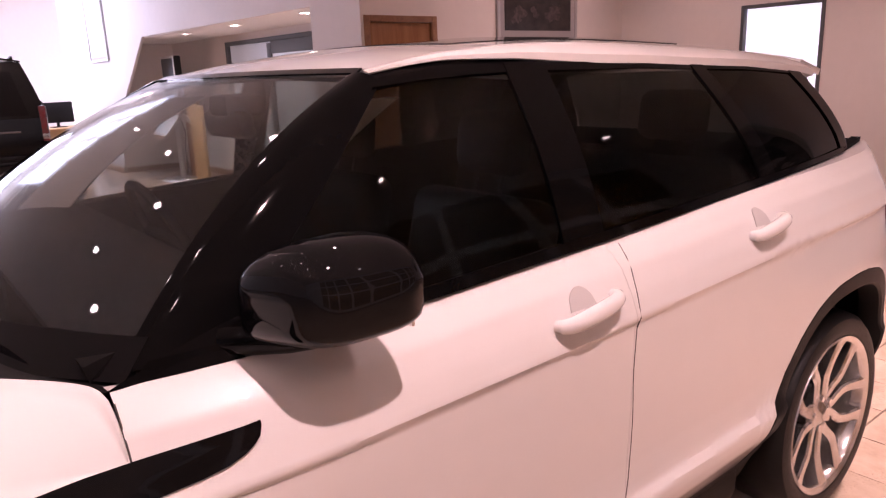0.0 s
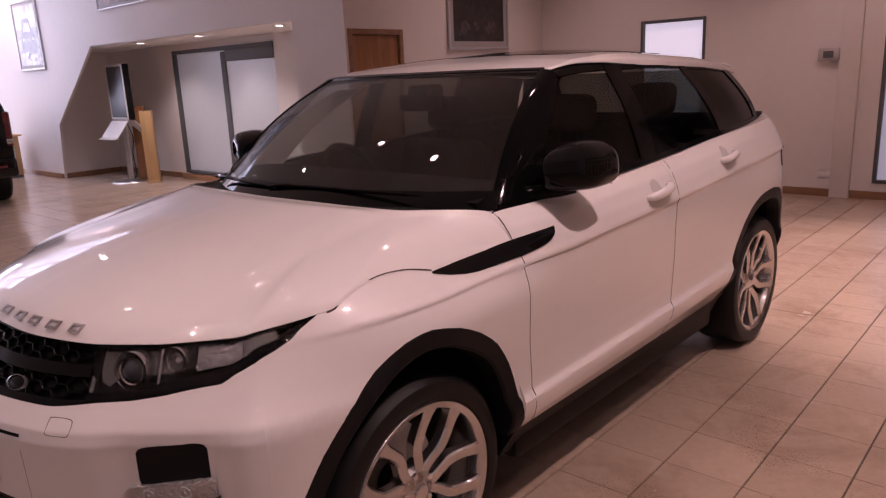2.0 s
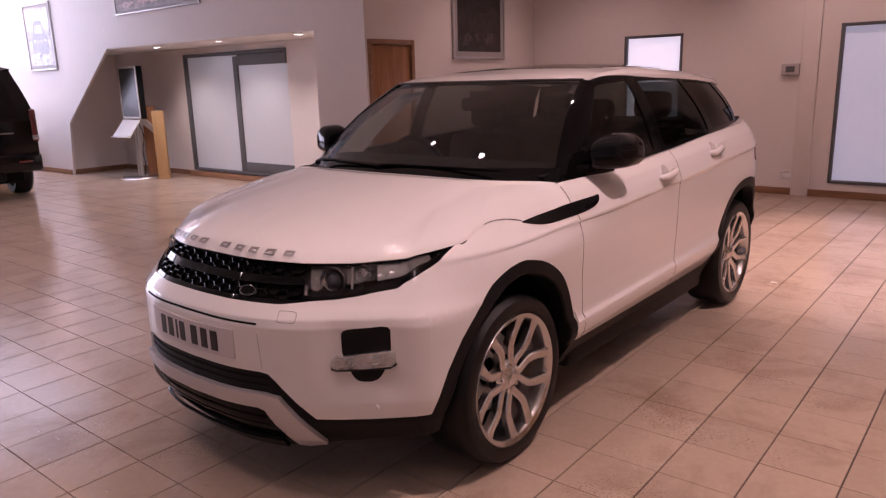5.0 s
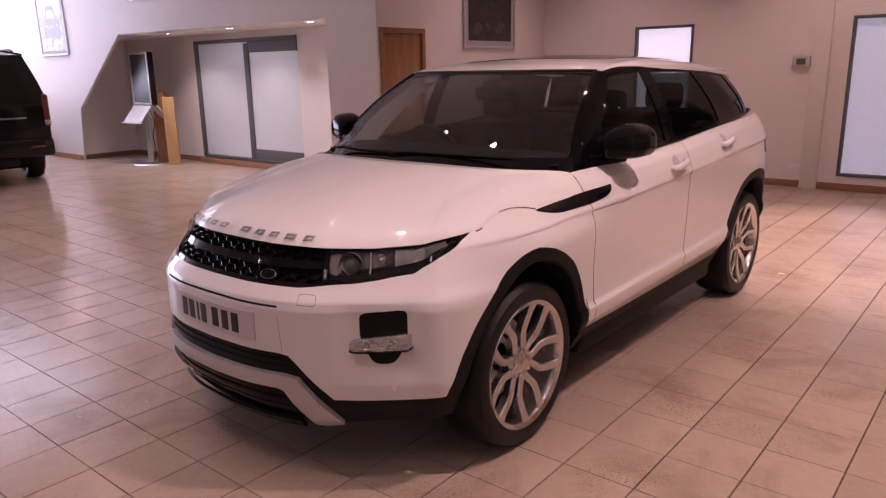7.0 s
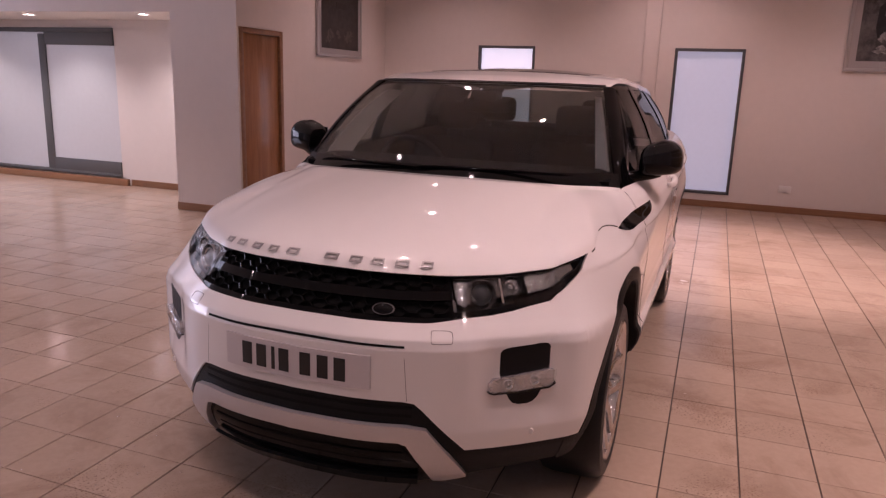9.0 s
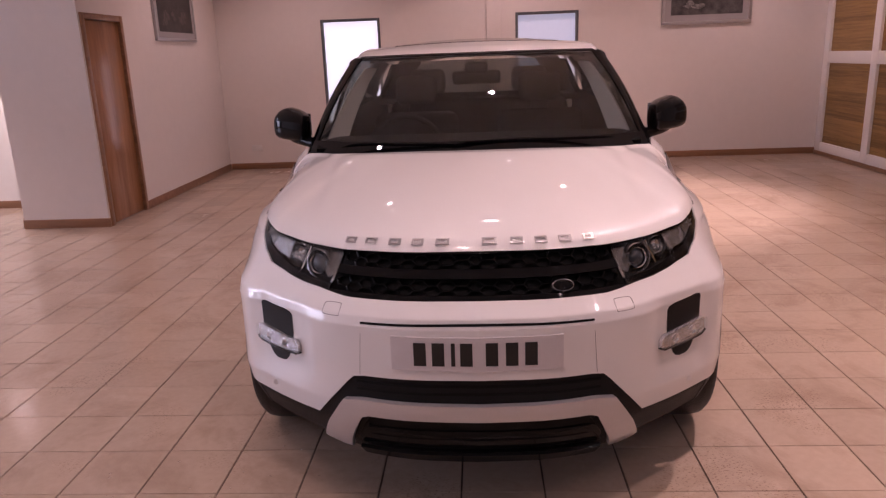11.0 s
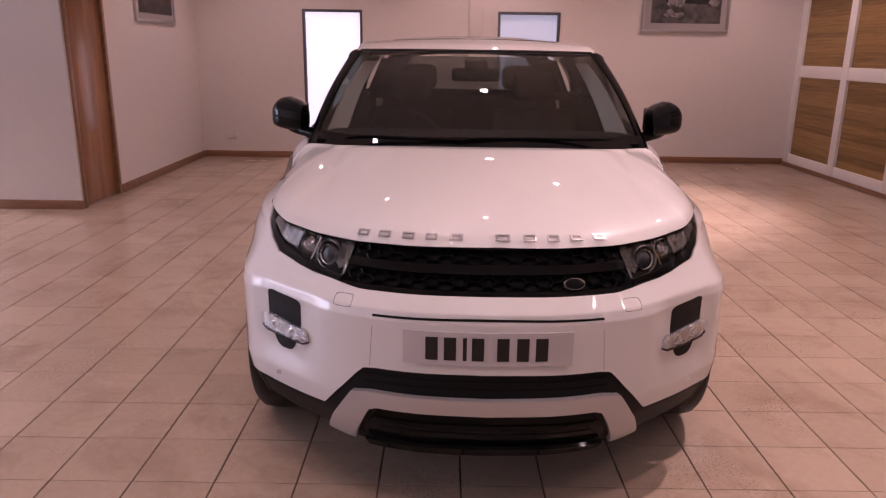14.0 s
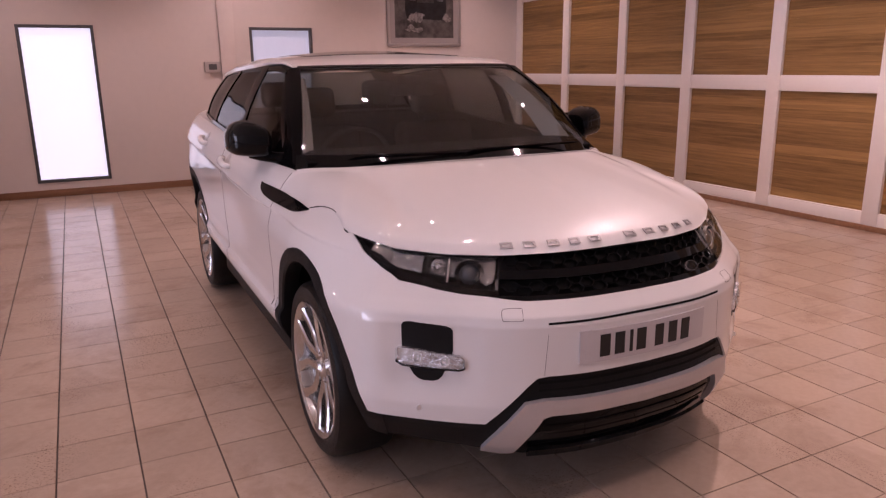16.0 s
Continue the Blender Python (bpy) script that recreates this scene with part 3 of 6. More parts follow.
def picture(m, wide, high, border, ground, sky_tone, body, seed):
    """A framed photograph of a vehicle, its subject as plain masses. Built in the xz plane, facing -y."""
    rnd = random.Random(seed)
    p = thing("picture", "framed photograph in a wide silver frame", "picture", m, "wall pictures")
    t = border * 0.35
    for x0, x1, z0, z1 in ((0, wide, 0, t), (0, wide, high - t, high), (0, t, t, high - t), (wide - t, wide, t, high - t)):
        part("frame_bar", box(x0, x1, -0.034, 0.0, z0, z1, 0.004), SILVER_CARD, p)
    part("mount", box(t, wide - t, -0.022, -0.002, t, high - t), mat("grey_mount", (0.36, 0.34, 0.335), 0.7, 0, 0.04, 9), p, "grey card mount", smooth=False)
    x0, x1, z0, z1 = border, wide - border, border, high - border
    w, h = x1 - x0, z1 - z0
    ink = tuple(c * 0.18 for c in ground)
    prt = part("print", box(x0, x1, -0.0250, -0.0225, z0, z1), print_mat("print_ground", ink, ground, 5, 0.38, 0.78), p, "printed photograph", smooth=False)
    part("print_sky", box(x0 + 0.004, x1 - 0.004, -0.0262, -0.0252, z0 + h * 0.62, z1 - 0.004), print_mat("print_sky", tuple(c * 0.55 for c in sky_tone), sky_tone, 3), prt, smooth=False)

    def mass(pts, tone, lift):
        part("print_mass", plate([(x0 + w * a, lift, z0 + h * b) for a, b in pts], 0.0004), tone, prt, smooth=False)

    ragged = [(0.02 + 0.96 * k / 14, 0.60 + rnd.uniform(-0.03, 0.05)) for k in range(15)]
    mass([(0.02, 0.44), (0.98, 0.44)] + ragged[::-1], print_mat("print_bank", ink, tuple(c * 0.5 for c in ground), 14), -0.0268)
    dark = print_mat("print_body", tuple(c * 0.45 for c in body), body, 12)
    glassy = print_mat("print_glass", tuple(c * 0.3 for c in sky_tone), tuple(c * 0.8 for c in sky_tone), 8)
    mass([(0.20, 0.22), (0.84, 0.20), (0.88, 0.34), (0.86, 0.50), (0.76, 0.55), (0.70, 0.74), (0.64, 0.78), (0.38, 0.79), (0.32, 0.75), (0.25, 0.56), (0.18, 0.50), (0.17, 0.32)], dark, -0.0276)
    mass([(0.33, 0.57), (0.68, 0.56), (0.64, 0.71), (0.38, 0.72)], glassy, -0.0284)
    for a in (0.25, 0.72):
        mass([(a, 0.42), (a + 0.10, 0.415), (a + 0.10, 0.46), (a, 0.465)], glassy, -0.0284)
    mass([(0.38, 0.40), (0.66, 0.395), (0.66, 0.45), (0.38, 0.455)], print_mat("print_grille", ink, tuple(c * 0.4 for c in ground), 30), -0.0284)
    spray = print_mat("print_spray", tuple(c * 0.6 for c in ground), tuple(min(c * 1.6, 0.75) for c in ground), 22)
    for k in range(7):
        cx, cz, r = rnd.uniform(0.12, 0.88), rnd.uniform(0.08, 0.24), rnd.uniform(0.05, 0.12)
        mass([(min(max(cx + r * rnd.uniform(0.5, 1.4) * math.cos(q * math.pi / 6), 0.01), 0.99), max(cz + 0.45 * r * rnd.uniform(0.4, 1.5) * math.sin(q * math.pi / 6), 0.01)) for q in range(12)], spray, -0.0290 - 0.0005 * k)
    return p


picture(pose(5.37, YW, 1.75), 1.17, 1.45, 0.10, (0.055, 0.042, 0.038), (0.05, 0.045, 0.045), (0.035, 0.03, 0.03), 1)
picture(pose(XB, -1.39, 1.76, 0, 0, -90), 1.17, 1.45, 0.12, (0.20, 0.19, 0.185), (0.22, 0.22, 0.24), (0.02, 0.02, 0.024), 2)
picture(pose(XF, 13.27, 1.86, 0, 0, -90), 1.07, 1.15, 0.08, (0.62, 0.62, 0.66), (0.60, 0.61, 0.68), (0.14, 0.14, 0.17), 3)
picture(pose(XF, 9.95, 2.60, 0, 0, -90), 2.25, 1.0, 0.05, (0.30, 0.16, 0.15), (0.45, 0.45, 0.50), (0.10, 0.10, 0.11), 4)

# ---- alcove furniture ----
k = thing("display_kiosk", "tall grey screen kiosk on a silver stand with a leaflet tray", "kiosk", pose(4.22, 10.6, 0, 0, 0, -92))
part("base_plate", lathe([(0.0005, 0.022), (0.27, 0.022), (0.30, 0.014), (0.31, 0.0)], 40), ALU, k)
for dx in (-0.05, 0.05):
    part("post", tube([(dx, 0, 0.02), (dx, 0, 1.0)], 0.026, 14), ALU, k)
sc = part("screen_case", box(-0.31, 0.31, -0.036, 0.07, 1.0, 1.86, 0.012), BLACK_PLASTIC, k)
for nm, bx in (("bezel_side", (-0.31, -0.275, 1.0, 1.86)), ("bezel_side", (0.275, 0.31, 1.0, 1.86)), ("bezel_end", (-0.275, 0.275, 1.825, 1.86)), ("bezel_end", (-0.275, 0.275, 1.0, 1.035))):
    part(nm, box(bx[0], bx[1], -0.047, -0.0365, bx[2], bx[3], 0.003), WHITE_PLASTIC, sc)
part("screen", box(-0.274, 0.274, -0.044, -0.0365, 1.04, 1.82), SCREEN, sc, "dark blank screen", smooth=False)
tr = part("tray", plate([(-0.30, -0.05, 0.98), (0.30, -0.05, 0.98), (0.30, -0.26, 0.72), (-0.30, -0.26, 0.72)], 0.014), WHITE_PLASTIC, k)
part("tray_lip", box(-0.30, 0.30, -0.31, -0.25, 0.70, 0.715, 0.004), WHITE_PLASTIC, tr)
tb = part("back_tray", plate([(-0.30, 0.06, 0.98), (0.30, 0.06, 0.98), (0.30, 0.27, 0.72), (-0.30, 0.27, 0.72)], 0.014), WHITE_PLASTIC, k)
part("tray_lip", box(-0.30, 0.30, 0.26, 0.32, 0.70, 0.715, 0.004), WHITE_PLASTIC, tb)
part("cable", tube(spline([(0.0, 0.05, 0.95), (0.09, 0.08, 0.7), (0.02, 0.07, 0.45), (0.08, 0.06, 0.2), (0.03, 0.05, 0.03)], 20), 0.008, 6), BLACK_PLASTIC, k)


def plinth(name, x, y, w, h, label, material):
    p = thing(name, label, "plinth", pose(x, y, 0, 0, 0, -40), "plinths")
    part("body", box(-w, w, -w * 0.7, w * 0.7, 0.0, h, 0.008), material, p)
    part("foot", box(-w - 0.008, w + 0.008, -w * 0.7 - 0.008, w * 0.7 + 0.008, 0.0, 0.04, 0.004), material, p)


plinth("plinth", 4.34, 10.06, 0.09, 1.13, "tall light veneered wooden plinth in the alcove", LIGHT_WOOD)
plinth("plinth", 4.46, 10.56, 0.10, 1.20, "tall brown wooden plinth behind another", DOOR)

# ---- small wall fittings ----


def socket(m, label="white twin wall socket near the floor"):
    s = thing("wall_socket", label, "socket", m, "wall sockets")
    part("face", box(-0.073, 0.073, -0.010, 0, -0.043, 0.043, 0.004), WHITE_PLASTIC, s)
    for dx in (-0.036, 0.036):
        part("rocker", box(dx - 0.007, dx + 0.007, -0.0135, -0.009, 0.015, 0.032, 0.001), WHITE_PLASTIC, s)


socket(pose(XB, 4.22, 0.30, 0, 0, -90))
socket(pose(XB, 0.99, 0.24, 0, 0, -90))
socket(pose(XB, -0.95, 0.30, 0, 0, -90))
al = thing("wall_box", "pale grey wall control box with a small grey window", "control box", pose(XB, 1.16, 1.43, 0, 0, -90))
part("case", box(0.02, 0.22, -0.05, 0, 0.01, 0.14, 0.008), mat("grey_plastic", (0.46, 0.43, 0.42), 0.5, 0, 0.03, 10), al)
part("window", box(0.07, 0.17, -0.053, -0.049, 0.04, 0.11, 0.002), GREY_FRAME, al)

# ---- desk in the far hall ----
dk = thing("desk", "light wooden reception desk in the far hall", "desk", pose(2.98, 13.75, 0))
part("front_panel", box(-0.75, 0.55, -0.45, -0.42, 0.05, 0.74, 0.004), LIGHT_WOOD, dk)
part("side_panel", box(0.52, 0.55, -0.42, 0.40, 0.05, 0.74, 0.004), LIGHT_WOOD, dk)
part("side_panel", box(-0.75, -0.72, -0.42, 0.40, 0.05, 0.74, 0.004), LIGHT_WOOD, dk)
part("worktop", box(-0.80, 0.60, -0.50, 0.45, 0.74, 0.77, 0.006), LIGHT_WOOD, dk)
part("kick_board", box(-0.74, 0.54, -0.43, 0.38, 0.0, 0.05), GREY_FRAME, dk)
mo = thing("monitor", "black flat computer monitor on the reception desk", "monitor", pose(3.2, 13.75, 0.77, 0, 0, 10))
part("foot", box(-0.12, 0.12, -0.09, 0.09, 0, 0.012, 0.004), BLACK_PLASTIC, mo)
part("neck", box(-0.025, 0.025, 0.0, 0.03, 0.012, 0.12, 0.004), BLACK_PLASTIC, mo)
part("panel", box(-0.28, 0.28, -0.02, 0.02, 0.08, 0.44, 0.008), BLACK_PLASTIC, mo)

# ---- the white car ----
# Its own axes: x to the rear from the front axle, y to its right-hand side, z up.
# Dark colour that stands for the shade in the panel gaps.
SEAM = mat("shut_line_shade", (0.06, 0.055, 0.05), 0.8, 0, 0.1, 20, spec=0.1)
CAR = pose(0.06, 1.089, 0, 0, 0, -0.55)
HEART[0] = Vector((1.3, 0, 0.75))
car = thing("car", "white compact SUV with black pillars and silver alloy wheels", "car", CAR)

OUT = spline([(-0.850, 0.0), (-0.838, 0.2), (-0.803, 0.35), (-0.752, 0.47), (-0.655, 0.61), (-0.55, 0.74), (-0.445, 0.838), (-0.25, 0.890), (0.0, 0.912),
              (0.4, 0.924), (1.4, 0.941), (2.1, 0.948), (2.66, 0.950), (2.95, 0.925), (3.17, 0.85), (3.32, 0.70), (3.39, 0.4), (3.41, 0.0)], 600)
TAN = np.gradient(OUT, axis=0)
NRM = np.stack([-TAN[:, 1], TAN[:, 0]], 1)
NRM /= np.linalg.norm(NRM, axis=1)[:, None]
FRONT = [(0.18, 0.12), (0.26, 0.05), (0.34, 0.012), (0.42, 0.0), (0.69, 0.0), (0.72, 0.010), (0.76, 0.045), (0.82, 0.09), (0.88, 0.132), (0.92, 0.165), (1.0, 0.25)]
SIDE = [(0.20, 0.13), (0.30, 0.085), (0.38, 0.035), (0.43, 0.007), (0.46, 0.001), (0.485, 0.0), (0.491, 0.001), (0.497, 0.007), (0.503, 0.015), (0.509, 0.018), (0.53, 0.020), (0.60, 0.020), (0.75, 0.012), (0.88, 0.008), (0.934, 0.008), (0.944, 0.0), (0.952, 0.0), (0.965, 0.005),
        (1.00, 0.018), (1.05, 0.045), (1.085, 0.080), (1.10, 0.105), (1.13, 0.15)]
REAR = [(0.20, 0.10), (0.35, 0.02), (0.45, 0.0), (0.75, 0.0), (0.9, 0.02), (1.05, 0.06), (1.18, 0.13), (1.3, 0.2)]


def ease(a, b, x):
    t = min(max((x - a) / (b - a), 0.0), 1.0)
    return t * t * (3 - 2 * t)


def skin(i, z, lift=0.0):
    """The body's skin at step i of the outline (0 to 600) and height z, on the car's left (y < 0)."""
    f = min(max(i, 0.0), 599.999)
    k = int(f)
    t = f - k
    o, n = OUT[k] * (1 - t) + OUT[k + 1] * t, NRM[k] * (1 - t) + NRM[k + 1] * t
    x = o[0]
    zz = z - (0.05 * (x - 0.24) - 0.05) * ease(0.6, 0.95, z)
    zz -= 0.034 * (x - 0.95) * (1 - ease(0.55, 0.68, z))
    a, b = 1 - ease(-0.55, 0.15, x), ease(2.85, 3.25, x)
    inset = a * lerp_table(FRONT, z) + b * lerp_table(REAR, z) + (1 - a - b) * lerp_table(SIDE, zz)
    flare = 0.012 * (math.exp(-((x - 0.0) / 0.33) ** 2) + 1.6 * math.exp(-((x - 2.66) / 0.36) ** 2)) * ease(0.3, 0.6, z) * (1 - ease(0.86, 1.0, z))
    inset += 0.085 * ease(0.80, 1.0, z) * ease(-0.35, 0.1, x) * (1 - ease(0.2, 0.75, x))
    inset += 0.013 * ease(0.515, 0.600, o[1]) * (1 - ease(0.735, 0.815, o[1])) * ease(0.40, 0.52, z) * (1 - ease(0.665, 0.755, z)) * (x < 0)
    p = o - (inset - lift - flare) * n
    return Vector((p[0], -p[1], z))



def at_y(y):
    """The outline's step at half width y, on the front."""
    return float(np.interp(y, OUT[:190, 1], np.arange(190)))


def at_x(x):
    """The outline's step at length x, on the side and rear."""
    return float(np.interp(x, OUT[:, 0], np.arange(601)))


def mirrored(p):
    return Vector((p[0], -p[1], p[2]))


def panel(name, cols, step, material, lift=0.004, rows=14, per=0.03, t=0.012, parent=None, label="", flip=False, smooth=True):
    """A body panel from columns (place, low, high): place is y or x as step reads it. Both edges run straight from column to column."""
    keys = [c[0] for c in cols]
    n = max(4, int((keys[-1] - keys[0]) / per))
    us = sorted({*keys, *(keys[0] + (keys[-1] - keys[0]) * k / n for k in range(n + 1))})
    us = [u for k, u in enumerate(us) if k == 0 or u - us[k - 1] > 1e-5]
    lo, hi = [(c[0], c[1]) for c in cols], [(c[0], c[2]) for c in cols]
    bm = bmesh.new()
    grid_rows = []
    for u in us:
        a, b = lerp_table(lo, u), lerp_table(hi, u)
        row = []
        for j in range(rows + 1):
            z = a + (b - a) * j / rows
            p = skin(step(abs(u)) if step is at_y else step(u), z, lift)
            if u < 0 and step is at_y:
                p = mirrored(p)
            row.append(bm.verts.new(mirrored(p) if flip else p))
        grid_rows.append(row)
    for p, q in zip(grid_rows, grid_rows[1:]):
        for j in range(rows):
            bm.faces.new((p[j], q[j], q[j + 1], p[j + 1]))
    bmesh.ops.remove_doubles(bm, verts=bm.verts[:], dist=0.0004)
    thick(bm, -t)
    return part(name, bm, material, parent or car, label, smooth)


def both(fn):
    """Calls fn for the car's left side and its right side."""
    return [fn(False), fn(True)]


def fold(p, flip):
    return mirrored(p) if flip else Vector(p)


def sym(cols):
    """Columns from the centre outwards, mirrored to run across the whole front."""
    return [(-c[0], *c[1:]) for c in cols[:0:-1]] + cols


# outer arch lines: (x from the axle, height)
ARCH = [(-0.452, 0.362), (-0.43, 0.42), (-0.39, 0.515), (-0.33, 0.615), (-0.25, 0.705), (-0.16, 0.772), (-0.06, 0.816), (0.03, 0.829), (0.13, 0.807), (0.22, 0.765),
        (0.30, 0.705), (0.36, 0.62), (0.395, 0.53), (0.412, 0.45), (0.418, 0.385)]
RARCH = [(2.10, 0.385), (2.135, 0.43), (2.165, 0.485), (2.20, 0.55), (2.25, 0.635), (2.31, 0.715), (2.39, 0.785), (2.49, 0.83), (2.60, 0.846), (2.69, 0.846), (2.80, 0.828), (2.89, 0.79), (2.97, 0.73), (3.03, 0.64), (3.07, 0.54),
         (3.088, 0.45), (3.095, 0.385)]
SHOULDER = [(-0.205, 0.927), (-0.155, 0.946), (-0.094, 0.961), (-0.04, 0.969), (0.017, 0.970), (0.07, 0.967), (0.13, 0.957), (0.23, 0.957), (0.345, 0.964), (0.4585, 0.979)]
# lower edge of the headlamp: (half width, height)
LAMP_LOW = [(0.412, 0.772), (0.497, 0.776), (0.597, 0.781), (0.659, 0.790), (0.70, 0.799), (0.762, 0.809), (0.787, 0.827), (0.835, 0.846), (0.865, 0.869), (0.873, 0.885), (0.881, 0.907), (0.888, 0.922)]
LAMP_TOP = [(0.412, 0.890), (0.497, 0.887), (0.643, 0.886), (0.773, 0.894), (0.855, 0.907), (0.889, 0.923)]


def belt(x):
    return 1.062 + 0.050 * (x - 0.5)


# inner body that closes the gaps, near-black for the shade inside them
bm = bmesh.new()
for flip in (False, True):
    rows = []
    for i in range(0, 601, 6):
        x = OUT[i][0]
        top = 0.80 if x < -0.3 else (0.88 if x < 0.5 else belt(x) - 0.02)
        low = 0.30
        for tab in (ARCH, RARCH):
            if tab[0][0] < x < tab[-1][0]:
                low = lerp_table(tab, x) - 0.02
        if x > 3.1:
            top = 1.05
        rows.append([bm.verts.new(fold(skin(i, low + (top - low) * j / 10, -0.030), flip)) for j in range(11)])
    for p, q in zip(rows, rows[1:]):
        for j in range(10):
            bm.faces.new((p[j], q[j], q[j + 1], p[j + 1]))
part("inner_body", bm, DARK, car)
bm = box(-0.55, 3.1, -0.60, 0.60, 0.20, 0.42, 0.05)
box(0.46, 2.2, -0.86, 0.86, 0.22, 0.40, 0.03, bm)
part("underbody", bm, BLACK_PLASTIC, car)

# front: black base, then the white bumper over it
fascia = panel("lower_fascia", sym([(0.0, 0.20, 0.75), (0.39, 0.20, 0.76), (0.50, 0.22, 0.60), (0.60, 0.245, 0.50), (0.72, 0.262, 0.45), (0.80, 0.270, 0.42), (0.832, 0.272, 0.40)]), at_y, BLACK_PLASTIC, 0.0, 20, label="black textured lower front trim")
bumper = panel("bumper", sym([(0.0, 0.528, 0.765), (0.35, 0.527, 0.764), (0.385, 0.522, 0.764), (0.41, 0.498, 0.764), (0.43, 0.474, 0.765), (0.47, 0.427, 0.769), (0.528, 0.358, 0.775), (0.597, 0.357, 0.779), (0.659, 0.358, 0.788),
                     (0.70, 0.359, 0.797), (0.762, 0.360, 0.807), (0.787, 0.361, 0.825), (0.8345, 0.362, 0.844)]), at_y, CAR_WHITE, 0.008, 72, 0.008, label="white front bumper")
# dark strip laid on the skin, for the shade inside the slot
panel("bumper_slot", sym([(0.0, 0.702, 0.710), (0.354, 0.698, 0.705)]), at_y, DARK, 0.0095, 2, parent=bumper)
for sgn in (-1, 1):
    pts = [skin(at_y(0.352 + 0.012 * k / 5), 0.698 - 0.168 * k / 5, 0.0075) for k in range(6)]
    part("bumper_seam", tube([p if sgn < 0 else mirrored(p) for p in pts], 0.0009, 6), SEAM, bumper)
# grille
gr = panel("grille", sym([(0.0, 0.760, 0.896), (0.36, 0.759, 0.894), (0.43, 0.760, 0.892), (0.505, 0.770, 0.890)]), at_y, DARK, -0.026, 8, label="gloss black grille with honeycomb mesh")
for z0, z1 in ((0.760, 0.777), (0.820, 0.846), (0.887, 0.894)):
    panel("grille_bar", sym([(0.0, z0, z1), (0.495, z0 + 0.001, z1 - 0.001)]), at_y, GLOSS_BLACK, 0.001, 3, parent=gr)


def front_point(y, z, lift):
    p = skin(at_y(abs(y)), z, lift)
    return p if y > 0 else mirrored(p)


# two bands of honeycomb, each cell wall with a rounded front edge
for zc in (0.867, 0.7985):
    bm = bmesh.new()
    for k in range(-10, 11):
        y = 0.046 * k
        for z in ((zc - 0.0135, zc + 0.0135) if k % 2 else (zc,)):
            ring = [(y + 0.030 * math.cos(a * math.pi / 3), z + 0.0155 * math.sin(a * math.pi / 3)) for a in range(6)]
            for p, q in zip(ring, ring[1:] + ring[:1]):
                tube([front_point(*p, -0.011), front_point(*q, -0.011)], 0.0026, 6, bm)
                bm.faces.new([bm.verts.new(front_point(*e, h)) for e, h in ((p, -0.012), (q, -0.012), (q, -0.025), (p, -0.025))])
    part("honeycomb", bm, MESH, gr, "dark metal honeycomb mesh")
# oval badge
c = skin(at_y(0.279), 0.794, 0.006)
tilt = Matrix.Translation(c) @ Euler((0, radians(-38), radians(14))).to_matrix().to_4x4()
place = tilt @ Euler((0, radians(-90 + 76), 0)).to_matrix().to_4x4() @ Matrix.Diagonal((0.020, 0.036, 1, 1))
bm = lathe([(0.0005, 0.006), (0.7, 0.006), (0.86, 0.004), (0.86, 0.0)], 32)
bmesh.ops.transform(bm, matrix=place, verts=bm.verts[:])
badge = part("badge", bm, GLOSS_BLACK, car, "small oval dark badge with a metal rim")
bm = lathe([(0.84, 0.0), (0.88, 0.008), (0.97, 0.007), (1.0, 0.0)], 32)
bmesh.ops.transform(bm, matrix=place, verts=bm.verts[:])
part("badge_rim", bm, LAMP_INNER, badge)
# silver skid bar and lower grille
panel("skid_bar", sym([(0.0, 0.392, 0.446), (0.34, 0.394, 0.449), (0.365, 0.385, 0.449), (0.42, 0.285, 0.440), (0.45, 0.225, 0.395), (0.49, 0.222, 0.335), (0.545, 0.235, 0.248)]), at_y, SKID, 0.022, 10, 0.015, 0.03, label="satin silver skid bar")
lg = panel("lower_grille", sym([(0.0, 0.27, 0.385), (0.34, 0.272, 0.388), (0.40, 0.26, 0.30)]), at_y, INTAKE, 0.004, 4, label="gloss black lower intake")
for z in (0.303, 0.342):
    panel("lower_slat", sym([(0.0, z, z + 0.007), (0.352, z + 0.001, z + 0.008)]), at_y, INTAKE, 0.007, 2, parent=lg)
panel("chin", sym([(0.0, 0.205, 0.25), (0.40, 0.21, 0.25)]), at_y, INTAKE, 0.03, 5)
for z in (0.474, 0.500):
    panel("intake_slat", sym([(0.0, z, z + 0.008), (0.38, z, z + 0.008)]), at_y, DARK, 0.0025, 2, parent=fascia)
# number plate: a white plate with seven dark bars for its characters
pl = panel("number_plate", sym([(0.0, 0.560, 0.668), (0.257, 0.562, 0.670)]), at_y, PLATE, 0.014, 6, label="white number plate with dark bars")
for k, y in enumerate((0.170, 0.115, 0.070, 0.030, -0.045, -0.105, -0.162)):
    w = 0.006 if k == 2 else 0.0185
    lo = y - w
    panel("plate_bar", [(-(y + w), 0.578, 0.652), (-lo, 0.578, 0.652)], at_y, INK, 0.0155, 2, parent=pl, t=0.002)


